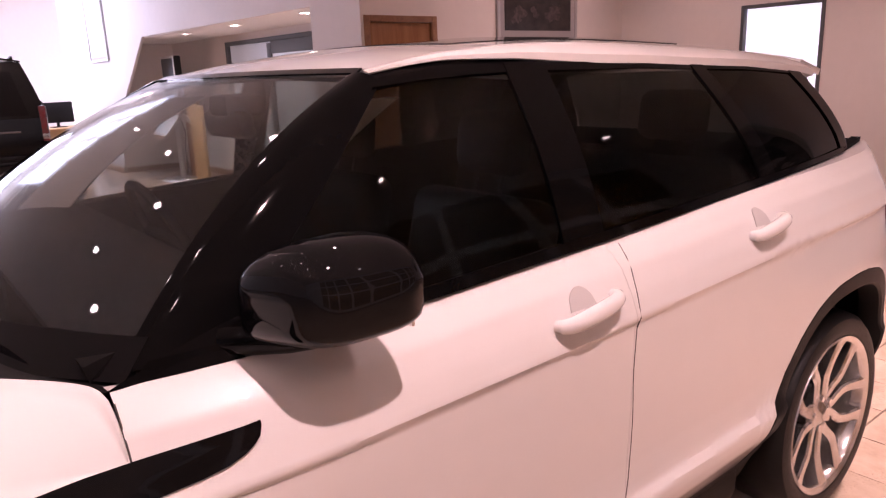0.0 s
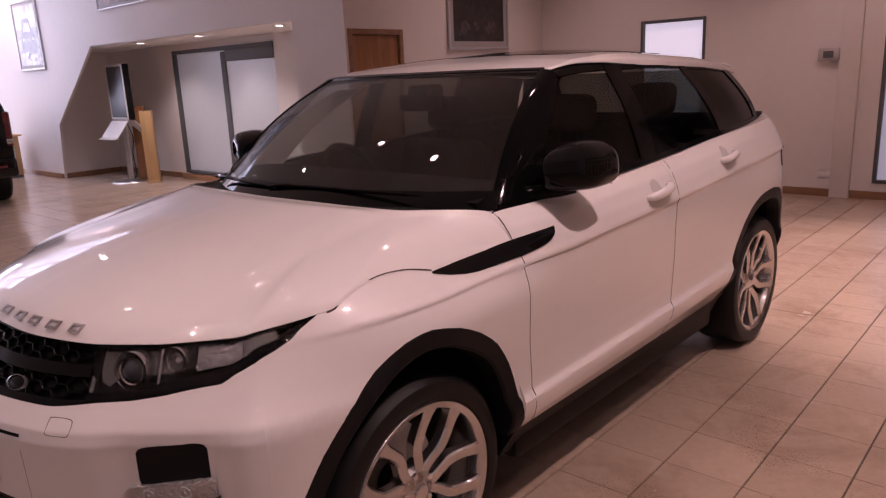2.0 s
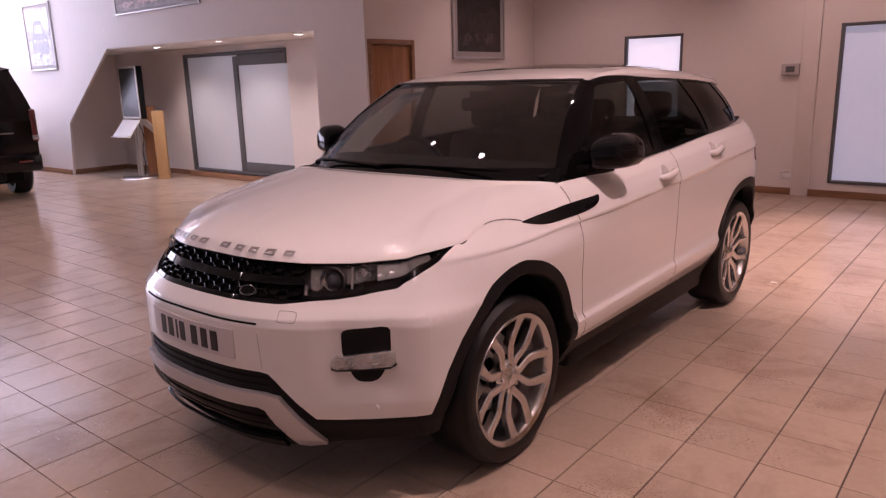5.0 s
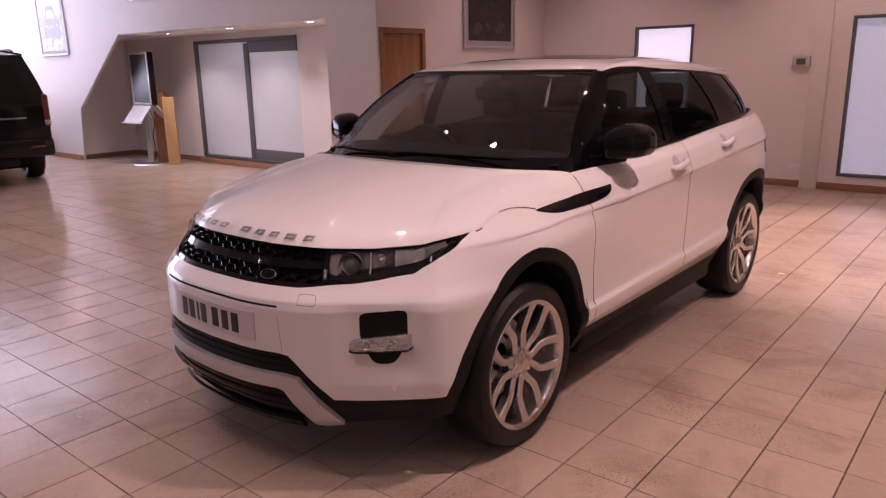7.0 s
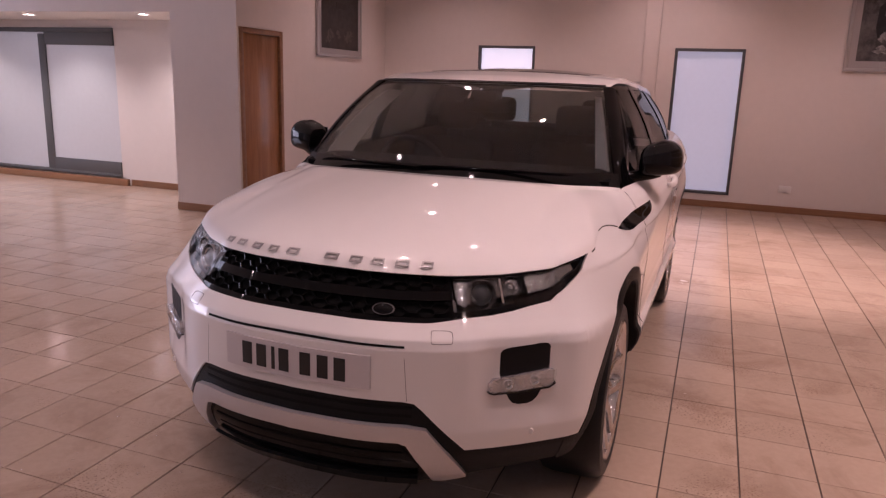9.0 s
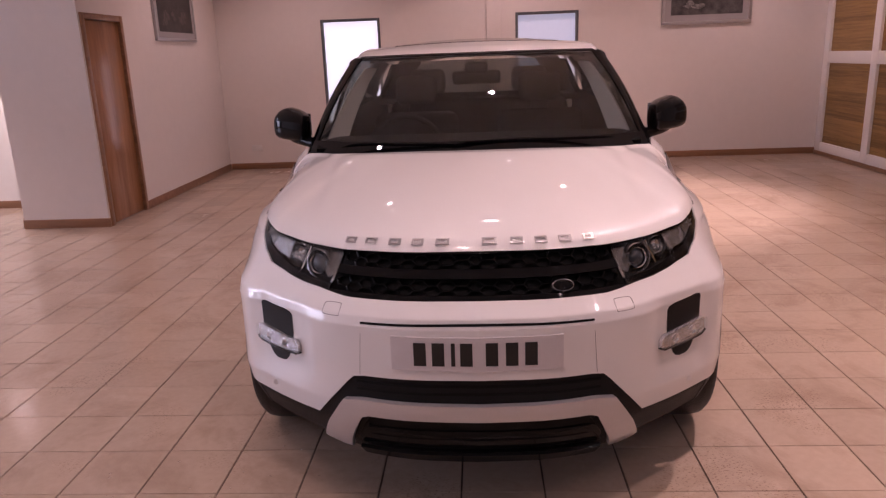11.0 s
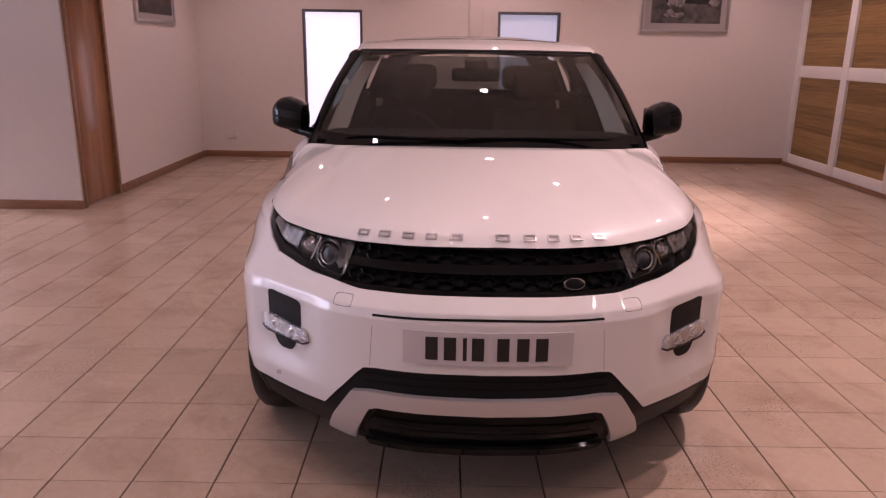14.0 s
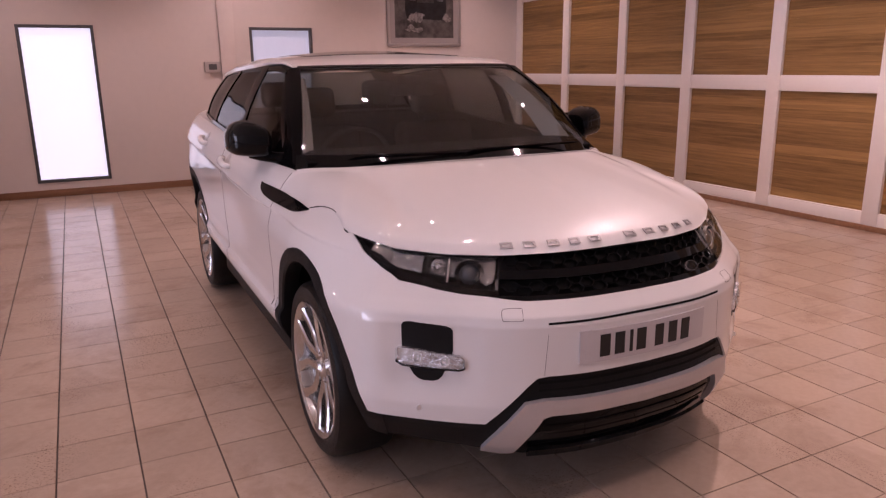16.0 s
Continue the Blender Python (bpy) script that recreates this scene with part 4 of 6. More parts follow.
def fog_unit(flip):
    base = panel("fog_recess", [(0.612, 0.605, 0.672), (0.617, 0.585, 0.681), (0.626, 0.555, 0.686), (0.634, 0.532, 0.688), (0.641, 0.515, 0.689), (0.651, 0.503, 0.690), (0.664, 0.498, 0.691), (0.690, 0.498, 0.693),
                                (0.703, 0.503, 0.694), (0.714, 0.515, 0.696), (0.723, 0.534, 0.696), (0.731, 0.56, 0.695), (0.738, 0.585, 0.692), (0.743, 0.61, 0.683)], at_y, BLACK_PLASTIC, 0.0095, 8, 0.01, 0.004, flip=flip, label="black recess of the fog lamp")
    panel("fog_lamp", [(0.583, 0.553, 0.576), (0.595, 0.547, 0.591), (0.66, 0.548, 0.599), (0.74, 0.553, 0.610), (0.752, 0.565, 0.606)], at_y, FOG, 0.022, 6, 0.008, 0.014, parent=base, flip=flip, label="bright faceted fog lamp")
    panel("fog_lamp_edge", [(0.581, 0.548, 0.553), (0.595, 0.541, 0.547), (0.66, 0.542, 0.548), (0.74, 0.547, 0.553), (0.756, 0.560, 0.566)], at_y, GLOSS_BLACK, 0.024, 2, 0.008, 0.014, parent=base, flip=flip, label="thin dark lower rim of the fog lamp")
    for y, z in ((0.632, 0.573), (0.700, 0.580)):
        c = fold(skin(at_y(y), z, 0.024), flip)
        turn = Matrix.Translation(c) @ Euler((0, radians(-90), radians(26 if not flip else -26))).to_matrix().to_4x4()
        bm = lathe([(0.016, -0.006), (0.017, 0.001), (0.015, 0.002), (0.010, -0.004), (0.005, -0.006), (0.004, 0.001), (0.0005, 0.003)], 24)
        bmesh.ops.transform(bm, matrix=turn, verts=bm.verts[:])
        part("fog_bulb", bm, CHROME, base)
    panel("fog_lens", [(0.582, 0.552, 0.578), (0.595, 0.546, 0.594), (0.66, 0.547, 0.602), (0.74, 0.552, 0.613), (0.754, 0.564, 0.609)], at_y, LENS, 0.031, 4, 0.008, 0.003, parent=base, flip=flip)
    loop = [(0.428, 0.718), (0.432, 0.713), (0.478, 0.712), (0.485, 0.718), (0.487, 0.734), (0.480, 0.744), (0.436, 0.746), (0.429, 0.741), (0.428, 0.718)]
    pts = spline([skin(at_y(y), z, 0.0078) for y, z in loop], 40)
    part("washer_cap_joint", tube([fold(Vector(p), flip) for p in pts], 0.0010, 6), SEAM, bumper, "fine joint round the headlamp washer cap")
    c = skin(at_y(0.70), 0.405, 0.009)
    bm = bmesh.new()
    bmesh.ops.create_cone(bm, cap_ends=True, segments=16, radius1=0.010, radius2=0.010, depth=0.006, matrix=Matrix.Translation(fold(c, flip)) @ Euler((0, radians(90), radians(0))).to_matrix().to_4x4())
    part("parking_sensor", bm, CAR_WHITE, bumper)


both(fog_unit)

LAMP = [(y, lerp_table(LAMP_LOW, y), lerp_table(LAMP_TOP, y)) for y in (0.497, 0.52, 0.555, 0.597, 0.659, 0.70, 0.762, 0.787, 0.835, 0.865, 0.873, 0.881, 0.888)]


def head_lamp(flip):
    base = panel("headlamp", LAMP, at_y, GLOSS_BLACK, -0.035, 8, 0.012, flip=flip, label="swept-back headlamp with two round projectors")
    panel("lamp_edge", [(y, a - 0.001, a + (b - a) * lerp_table([(0.43, 0.10), (0.6, 0.14), (0.66, 0.17), (0.70, 0.22), (0.762, 0.30), (0.835, 0.34), (0.888, 0.42)], y)) for y, a, b in LAMP], at_y, GLOSS_BLACK, 0.0035, 3, 0.012, 0.006, parent=base, flip=flip, label="black lower band of the lamp")
    panel("lamp_top_edge", [(y, b - 0.007, b - 0.001) for y, a, b in LAMP[:-2]], at_y, GLOSS_BLACK, 0.0035, 2, 0.012, 0.006, parent=base, flip=flip)
    lens = panel("lens", LAMP, at_y, LENS, 0.007, 10, 0.012, 0.003, parent=base, flip=flip)
    for y, z, r in ((0.582, 0.830, 0.040), (0.668, 0.848, 0.029)):
        c = skin(at_y(y), z, -0.010)
        turn = Matrix.Translation(fold(c, flip)) @ Euler((0, radians(-90 + 10), radians(24 if not flip else -24))).to_matrix().to_4x4()
        wide = r > 0.03
        for name, prof, tone in (("projector_bezel", [(r * 1.18, -0.030), (r * 1.21, 0.004), (r * 1.17, 0.008), (r * 1.11, 0.004), (r * 1.09, -0.006)], SATIN_LAMP),
                                 ("projector_bowl", [(r * 1.10, -0.004), (r * 1.0, -0.014), (r * 0.84, -0.020)], LAMP_INNER if wide else CHROME),
                                 ("projector_ring", [(r * 0.84, -0.022), (r * 0.88, 0.001), (r * 0.83, 0.006), (r * 0.76, 0.003), (r * 0.72, -0.010)], CHROME),
                                 ("projector", [(r * 0.72, -0.008), (r * 0.64, -0.001), (r * 0.45, 0.006), (r * 0.22, 0.009), (0.0005, 0.010)] if wide else [(r * 0.72, -0.008), (r * 0.4, -0.014), (r * 0.3, -0.004), (0.0005, 0.002)], SCREEN if wide else CHROME)):
            bm = lathe(prof, 40)
            bmesh.ops.transform(bm, matrix=turn, verts=bm.verts[:])
            part(name, bm, tone, base)
    mid = [(y, a + (b - a) * 0.10, b - 0.006) for y, a, b in LAMP]
    panel("reflector", [(0.511, 0.826, 0.866), (0.515, 0.812, 0.874), (0.523, 0.802, 0.878), (0.536, 0.796, 0.880)] + [(y, a + 0.014 + 0.10 * (b - a), b) for y, a, b in mid if 0.55 < y < 0.80], at_y, LAMP_INNER, -0.020, 6, 0.010, 0.006, parent=base, flip=flip, label="smoky grey lamp reflector")
    panel("side_reflector", [(0.712, 0.828, 0.882), (0.766, 0.838, 0.888), (0.80, 0.850, 0.892)], at_y, FACET, -0.007, 5, 0.01, 0.008, parent=base, flip=flip, label="faceted bright reflector")
    panel("small_reflector", [(0.499, 0.790, 0.822), (0.508, 0.789, 0.815)], at_y, FACET, -0.005, 5, 0.01, 0.008, parent=base, flip=flip)
    panel("indicator", [(0.803, 0.852, 0.890), (0.835, 0.867, 0.899), (0.866, 0.884, 0.907)], at_y, LAMP_INNER, -0.004, 4, 0.012, 0.008, parent=base, flip=flip)
    panel("lamp_divider", [(0.636, 0.805, 0.878), (0.641, 0.805, 0.878)], at_y, CHROME, -0.008, 5, 0.004, parent=base, flip=flip)
    panel("lamp_divider", [(0.703, 0.830, 0.884), (0.708, 0.830, 0.885)], at_y, GLOSS_BLACK, -0.007, 5, 0.004, parent=base, flip=flip)


both(head_lamp)

# bonnet: from the front edge and the shoulders up to the scuttle
EDGE_END = at_x(0.4585)
TOPLINE = [(at_y(0.0), 0.896), (at_y(0.40), 0.892), (at_y(0.5), 0.889), (at_y(0.643), 0.888), (at_y(0.773), 0.896), (at_y(0.855), 0.909), (at_y(0.889), 0.924)] + [(at_x(x), z) for x, z in SHOULDER]
COWL = spline([(0.165, 0.0, 1.093), (0.18, 0.25, 1.092), (0.205, 0.45, 1.088), (0.235, 0.60, 1.085), (0.33, 0.655, 1.075), (0.42, 0.735, 1.067), (0.453, 0.787, 1.059), (0.4585, 0.824, 1.030), (0.4585, 0.848, 1.001), (0.4585, 0.862, 0.979)], 100)


def bonnet_point(u, v, lift=0.0):
    """u from -1 (left) to 1 (right), v from the front edge (0) to the scuttle (1)."""
    i = abs(u) * EDGE_END
    a = skin(i, lerp_table(TOPLINE, i), 0.010 - 0.0025 * ease(0.75, 0.9, abs(u)))
    a.y = -a.y
    k = min(abs(u) ** 1.15 * 100, 99.999)
    b = Vector(COWL[int(k)] * (1 - k % 1) + COWL[int(k) + 1] * (k % 1))
    p = a.lerp(b, v)
    size = (b - a).length
    p.z += (0.052 + 0.012 * ease(0.35, 0.60, abs(u))) * (1 - ease(0.80, 0.98, abs(u))) * size * math.sin(math.pi * v ** (0.55 + 0.35 * ease(0.55, 0.8, abs(u)))) + lift
    p.z -= 0.007 * ease(0.545, 0.60, abs(p.y)) * ease(0.0, 0.3, v) * (1 - ease(0.9, 1.0, v))
    p.z += 0.014 * ease(0.20, 0.85, v) * (1 - ease(0.90, 1.0, v)) * (1 - ease(0.46, 0.61, abs(p.y)))
    if u < 0:
        p.y = -p.y
    return p


bm = grid(lambda s, v: bonnet_point(2 * s - 1, v), 120, 40)
bonnet = part("bonnet", thick(bm, -0.004), CAR_WHITE, car, "white clamshell bonnet")
# ten plain small frames where the maker's letters stand
for k in range(10):
    u0 = 0.433 - 0.0898 * k - (0.070 if k > 4 else 0)
    i0 = at_y(abs(u0)) / EDGE_END
    i1 = at_y(abs(u0 - 0.046)) / EDGE_END
    s0, s1 = math.copysign(i0, -u0), math.copysign(i1, -(u0 - 0.046))
    bm = bmesh.new()
    for a0, a1, b0, b1 in ((0, 1, 0, 0.26), (0, 1, 0.74, 1), (0, 0.18, 0.26, 0.74), (0.82, 1, 0.26, 0.74)):
        grid(lambda a, b: bonnet_point(s0 + (s1 - s0) * a, 0.012 + 0.024 * b, 0.004), 2, 2, bm, a0, a1, b0, b1)
    bmesh.ops.remove_doubles(bm, verts=bm.verts[:], dist=0.0002)
    part("letter_bar", thick(bm, 0.0025), LETTER, bonnet, "small chrome bar on the bonnet edge")

# sides


def top_of(x):
    return belt(max(x, 0.5)) - 0.1 * max(0.5 - x, 0)


DOORS = {}


def side_panels(flip):
    tip = 0.888

    def wing_top(x):
        y = float(np.interp(x, OUT[:300, 0], OUT[:300, 1]))
        return lerp_table(LAMP_LOW, y) - 0.002 if y < tip and x < 0 else lerp_table(TOPLINE, at_x(x)) + 0.002

    fender = [(x, z, wing_top(x)) for x, z in ARCH]
    extra = [(-0.34, 0), (-0.31, 0), (-0.275, 0), (-0.245, 0), (-0.2345, 0), (-0.231, 0), (-0.2, 0)]
    fender = sorted(fender + [(x, lerp_table(ARCH, x), wing_top(x)) for x, _ in extra])
    fender.append((0.4615, 0.385, lerp_table(TOPLINE, at_x(0.4615)) + 0.002))
    panel("front_wing", fender, at_x, CAR_WHITE, 0.008, 48, 0.014, flip=flip, label="white front wing")
    DOORS[("front", flip)] = panel("front_door", [(x, 0.385, top_of(x) - 0.002) for x in (0.4600, 0.5, 0.8, 1.1, 1.4515)], at_x, CAR_WHITE, 0.008, 84, 0.03, flip=flip, label="white front door")
    rd = [(1.4525, 0.385), (2.05, 0.385)] + RARCH[:8]
    DOORS[("rear", flip)] = panel("rear_door", [(x, z, top_of(x) - 0.002) for x, z in rd], at_x, CAR_WHITE, 0.008, 84, 0.03, flip=flip, label="white rear door")
    panel("rear_wing", [(x, z, top_of(x) - 0.002) for x, z in RARCH[7:]] + [(3.10, 0.385, 1.185)], at_x, CAR_WHITE, 0.008, 60, 0.02, flip=flip, label="white rear wing")
    # rear corner and bumper
    bm = grid(lambda u, v: fold(skin(at_x(3.098) + (600 - at_x(3.098)) * u, 0.36 + (1.18 - 0.36) * v, 0.008), flip), 40, 30)
    part("tail_corner", thick(bm, -0.012), CAR_WHITE, car, "white rear corner and tailgate skin")
    # tail lamp
    bm = grid(lambda u, v: fold(skin(at_x(2.93) + (at_x(3.30) - at_x(2.93)) * u, 0.93 + 0.02 * u + (0.10 + 0.06 * u) * v, 0.014), flip), 16, 8)
    part("tail_lamp", thick(bm, -0.012), RED_LENS, car, "dark red tail lamp")
    # black arch trims
    for tab in (ARCH, RARCH):
        ax = 0.0 if tab is ARCH else 2.66
        rows = []
        bm = bmesh.new()
        dense = spline([(x, z, 0) for x, z in tab], 60)
        for x, z, _ in dense:
            d = Vector((x - ax, z - 0.30))
            d.normalize()
            row = []
            for w, lift in ((-0.006, 0.004), (0.004, 0.0095), (0.05, 0.007), (0.058, 0.0), (0.062, -0.06)):
                xx, zc = x - d.x * w, z - d.y * w
                row.append(bm.verts.new(fold(skin(at_x(xx), max(zc, 0.2), lift), flip)))
            rows.append(row)
        for p, q_ in zip(rows, rows[1:]):
            for j in range(4):
                bm.faces.new((p[j], q_[j], q_[j + 1], p[j + 1]))
        part("arch_trim", bm, BLACK_PLASTIC, car, "black plastic wheel arch trim")
        # wheel housing
        bm = bmesh.new()
        rows = []
        for x, z, _ in dense:
            d = Vector((x - ax, z - 0.30)).normalized()
            xx, zc = x - d.x * 0.05, z - d.y * 0.05
            s = -1 if not flip else 1
            wide = -skin(at_x(xx), max(zc, 0.2), -0.02).y
            rows.append([bm.verts.new((xx, s * y, zc)) for y in (wide, 0.75, 0.58)])
        for p, q_ in zip(rows, rows[1:]):
            for j in range(2):
                bm.faces.new((p[j], q_[j], q_[j + 1], p[j + 1]))
        bm.faces.new([r[2] for r in rows])
        part("wheel_housing", bm, DARK, car)
    # corner trims below the bumper and sill
    panel("sill", [(0.40, 0.26, 0.386), (0.60, 0.262, 0.386), (2.05, 0.262, 0.386), (2.24, 0.26, 0.39)], at_x, BLACK_PLASTIC, 0.004, 8, 0.06, 0.02, flip=flip, label="black plastic sill trim")
    bm = grid(lambda u, v: fold(skin(at_y(0.80) + (at_x(-0.40) - at_y(0.80)) * u, 0.262 + 0.11 * v, 0.002), flip), 8, 6)
    part("bumper_end", thick(bm, -0.02), BLACK_PLASTIC, car)
    panel("rear_valance", [(3.06, 0.27, 0.40), (3.15, 0.27, 0.40), (3.38, 0.28, 0.40)], at_x, BLACK_PLASTIC, 0.01, 5, 0.05, 0.02, flip=flip)
    # side vent
    panel("side_vent", [(0.122, 0.950, 0.954), (0.18, 0.936, 0.957), (0.23, 0.928, 0.960), (0.28, 0.925, 0.963), (0.345, 0.927, 0.968), (0.40, 0.930, 0.975), (0.47, 0.934, 0.982), (0.54, 0.943, 0.988), (0.575, 0.950, 0.991), (0.60, 0.959, 0.993), (0.615, 0.968, 0.9945), (0.626, 0.977, 0.996), (0.632, 0.990, 0.997)], at_x, GLOSS_BLACK, 0.013, 6, 0.02, 0.012, flip=flip, label="gloss black side vent")
    # shut lines as fine dark tubes, for the shade in the gaps
    s = lambda x, z: fold(skin(at_x(x), z, 0.0075), flip)
    seal = tube(spline([s(x, z + 0.002) for x, z in ((-0.232, 0.921), (-0.205, 0.926), (-0.155, 0.946), (-0.094, 0.961), (-0.04, 0.969), (0.017, 0.970), (0.07, 0.965), (0.125, 0.953))], 30), 0.0032, 6)
    part("bonnet_shut_line", seal, SEAM, car)
    for line in ([(0.474, 0.39), (0.476, 0.55), (0.464, 0.68), (0.4605, 0.88), (0.4605, 0.96), (0.4605, 1.045)], [(1.405, 0.39), (1.425, 0.46), (1.458, 0.56), (1.462, 0.70), (1.455, 0.85), (1.468, 1.0), (1.49, 1.10)]):
        pts = spline(line, 30)
        part("door_shut_line", tube([s(x, z) for x, z in pts], 0.0016, 6), SEAM, car)

both(side_panels)
# greenhouse: bottom and top rails
BELT_Y = [(0.46, 0.762), (0.52, 0.782), (0.65, 0.806), (0.8, 0.828), (1.0, 0.838), (1.5, 0.842), (2.2, 0.838), (2.6, 0.815), (2.86, 0.785), (3.2, 0.72)]
RAIL = [(0.95, 0.648, 1.460), (1.055, 0.648, 1.475), (1.2, 0.652, 1.487), (1.4, 0.656, 1.492), (1.9, 0.660, 1.484), (2.4, 0.655, 1.464), (2.8, 0.645, 1.432), (3.1, 0.625, 1.393)]


def belt_point(x):
    return Vector((x, -lerp_table(BELT_Y, x), belt(x)))


def edge_height(x):
    """The roof's edge over the window rail; it dips towards the windscreen."""
    return lerp_table([(0.95, 0.004), (1.05, 0.014), (1.2, 0.028), (1.5, 0.040), (3.0, 0.040)], x)


def rail_point(x):
    return Vector((x, -lerp_table([(a, b) for a, b, _ in RAIL], x), lerp_table([(a, c) for a, _, c in RAIL], x)))


def side_glass(xb, xt, t, lift=0.0):
    """A point up the side glass from the belt at xb to the rail at xt."""
    p = belt_point(xb).lerp(rail_point(xt), t)
    p.y -= 0.020 * math.sin(math.pi * t) + lift
    p.z += lift * 0.3
    return p


def pane(name, b0, b1, t0, t1, material, flip, lift=0.0, lo=0.0, hi=1.0, label="", th=0.005, parent=None):
    bm = grid(lambda u, v: fold(side_glass(b0 + (b1 - b0) * u, t0 + (t1 - t0) * u, lo + (hi - lo) * v, lift), flip), 14, 10)
    return part(name, thick(bm, th), material, parent or car, label)


def greenhouse(flip):
    pane("front_side_window", 0.605, 1.345, 1.055, 1.35, SIDE_GLASS, flip, 0, 0.03, 0.95, "tinted front side window", parent=DOORS[("front", flip)])
    pane("rear_side_window", 1.46, 2.24, 1.46, 2.12, DARK_GLASS, flip, 0, 0.03, 0.95, "dark tinted rear side window", parent=DOORS[("rear", flip)])
    pane("quarter_window", 2.31, 2.81, 2.17, 2.66, BLACK_GLASS, flip, 0, 0.03, 0.95, "very dark quarter window")
    pane("mirror_triangle", 0.60, 0.74, 1.055, 1.10, PILLAR, flip, 0.003, 0, 0.30, th=0.003)
    pane("b_pillar", 1.34, 1.465, 1.345, 1.465, PILLAR, flip, 0.004, 0, 0.985, "gloss black door pillar", 0.006)
    pane("c_pillar", 2.235, 2.315, 2.115, 2.175, PILLAR, flip, 0.004, 0, 0.985, "gloss black rear pillar", 0.006)
    pane("d_pillar", 2.80, 2.865, 2.65, 2.74, PILLAR, flip, 0.004, 0, 0.985, "gloss black tail pillar", 0.006)
    pane("belt_seal", 0.50, 2.80, 1.0, 2.68, PILLAR, flip, 0.006, -0.01, 0.045, "black seal under the side windows", 0.012)
    pane("top_seal", 0.56, 2.85, 1.04, 2.74, PILLAR, flip, 0.005, 0.94, 0.985, "black seal over the side windows", 0.004)
    # body shelf between skin and glass
    n = 60
    bm = bmesh.new()
    rows = []
    for k in range(n + 1):
        x = 0.4605 + (3.12 - 0.4605) * k / n
        a = skin(at_x(x), top_of(x) - 0.002, 0.008)
        b = belt_point(x)
        rows.append([bm.verts.new(fold(a.lerp(b, t) + Vector((0, 0, -0.004 * t)), flip)) for t in (0, 0.5, 1)])
    for p, q in zip(rows, rows[1:]):
        for j in range(2):
            bm.faces.new((p[j], q[j], q[j + 1], p[j + 1]))
    part("belt_shelf", bm, CAR_WHITE, car)
    # roof side rail, white
    bm = bmesh.new()
    rows = []
    for k in range(41):
        x = 1.03 + (2.86 - 1.03) * k / 40
        p = rail_point(x)
        f, e = 0.30 + 0.70 * ease(1.02, 1.75, x), Vector((0, 0.040, 0.9 * edge_height(x)))
        rows.append([bm.verts.new(fold(p + e.lerp(Vector((0, dy, dz)), f), flip)) for dy, dz in ((0.004, -0.012), (-0.016, -0.006), (-0.014, 0.35 * edge_height(x)), (0.008, 0.75 * edge_height(x)), (0.05, edge_height(x) + 0.005))])
    for p, q in zip(rows, rows[1:]):
        for j in range(4):
            bm.faces.new((p[j], q[j], q[j + 1], p[j + 1]))
    part("roof_rail", thick(bm, -0.01), CAR_WHITE, car, "white roof edge")
    bm = grid(lambda u, v: fold(rail_point(1.02 + 0.60 * u) + Vector((0, -0.004 + 0.056 * v, -0.024 + 0.022 * min(v * 3, 1) + (edge_height(1.02 + 0.60 * u) - 0.006) * v)), flip), 16, 4)
    part("rail_seal", thick(bm, -0.004), PILLAR, car, "black seal along the roof edge")


both(greenhouse)

CROWN = [(0.95, 1.486), (1.0, 1.499), (1.1, 1.520), (1.3, 1.547), (1.7, 1.570), (2.1, 1.571), (2.5, 1.554), (2.9, 1.518), (3.12, 1.486)]


def roof_point(x, v, lift=0.0):
    """v from -1 (left) to 1 (right)."""
    r = rail_point(x)
    h = r.z + edge_height(x)
    z = h + (lerp_table(CROWN, x) - h) * (1 - abs(v) ** 2.2)
    return Vector((x, v * (-r.y - 0.035), z + lift))


def wind_edge(v):
    return 0.965 + 0.075 * abs(v) ** 2


bm = grid(lambda u, v: roof_point(wind_edge(2 * v - 1) + (2.98 - wind_edge(2 * v - 1)) * u, 2 * v - 1), 60, 40)
roof = part("roof", thick(bm, -0.015), CAR_WHITE, car, "white roof")
bm = grid(lambda u, v: roof_point(1.36 + 1.0 * u, (2 * v - 1) * 0.74, 0.0), 40, 24)
part("glass_roof", thick(bm, 0.002), GLOSS_BLACK, roof, "dark panoramic glass roof panel")
bm = grid(lambda u, v: roof_point(2.90 + (0.24 - 0.05 * (2 * v - 1) ** 2) * u, (2 * v - 1) * 0.99, 0.012 - 0.012 * u), 8, 24)
part("spoiler", thick(bm, -0.022), CAR_WHITE, roof, "white roof spoiler")


def screen_point(u, v):
    """Windscreen: u across, -1 to 1; v from the base to the roof."""
    low = Vector((0.235 + 0.265 * abs(u) ** 2.4, u * 0.778, 1.070 - 0.006 * abs(u)))
    high = roof_point(wind_edge(u), u * 0.98, -0.004)
    p = low.lerp(high, v)
    out = 0.045 * math.sin(math.pi * v)
    return p + Vector((-out * 0.55, 0, out * 0.8))


bm = grid(lambda u, v: screen_point(2 * u - 1, v), 40, 20)
screen = part("windscreen", thick(bm, 0.005), GLASS, car, "laminated windscreen")
bm = grid(lambda u, v: screen_point(2 * u - 1, 0.965 + 0.03 * v) + Vector((-0.004, 0, 0.004)), 30, 3)
part("windscreen_header", thick(bm, 0.004), GLOSS_BLACK, screen)
bm = grid(lambda u, v: screen_point(2 * u - 1, -0.02 + 0.10 * v) + Vector((-0.004, 0, 0.005)), 30, 3)
part("windscreen_base_band", thick(bm, 0.004), GLOSS_BLACK, screen)



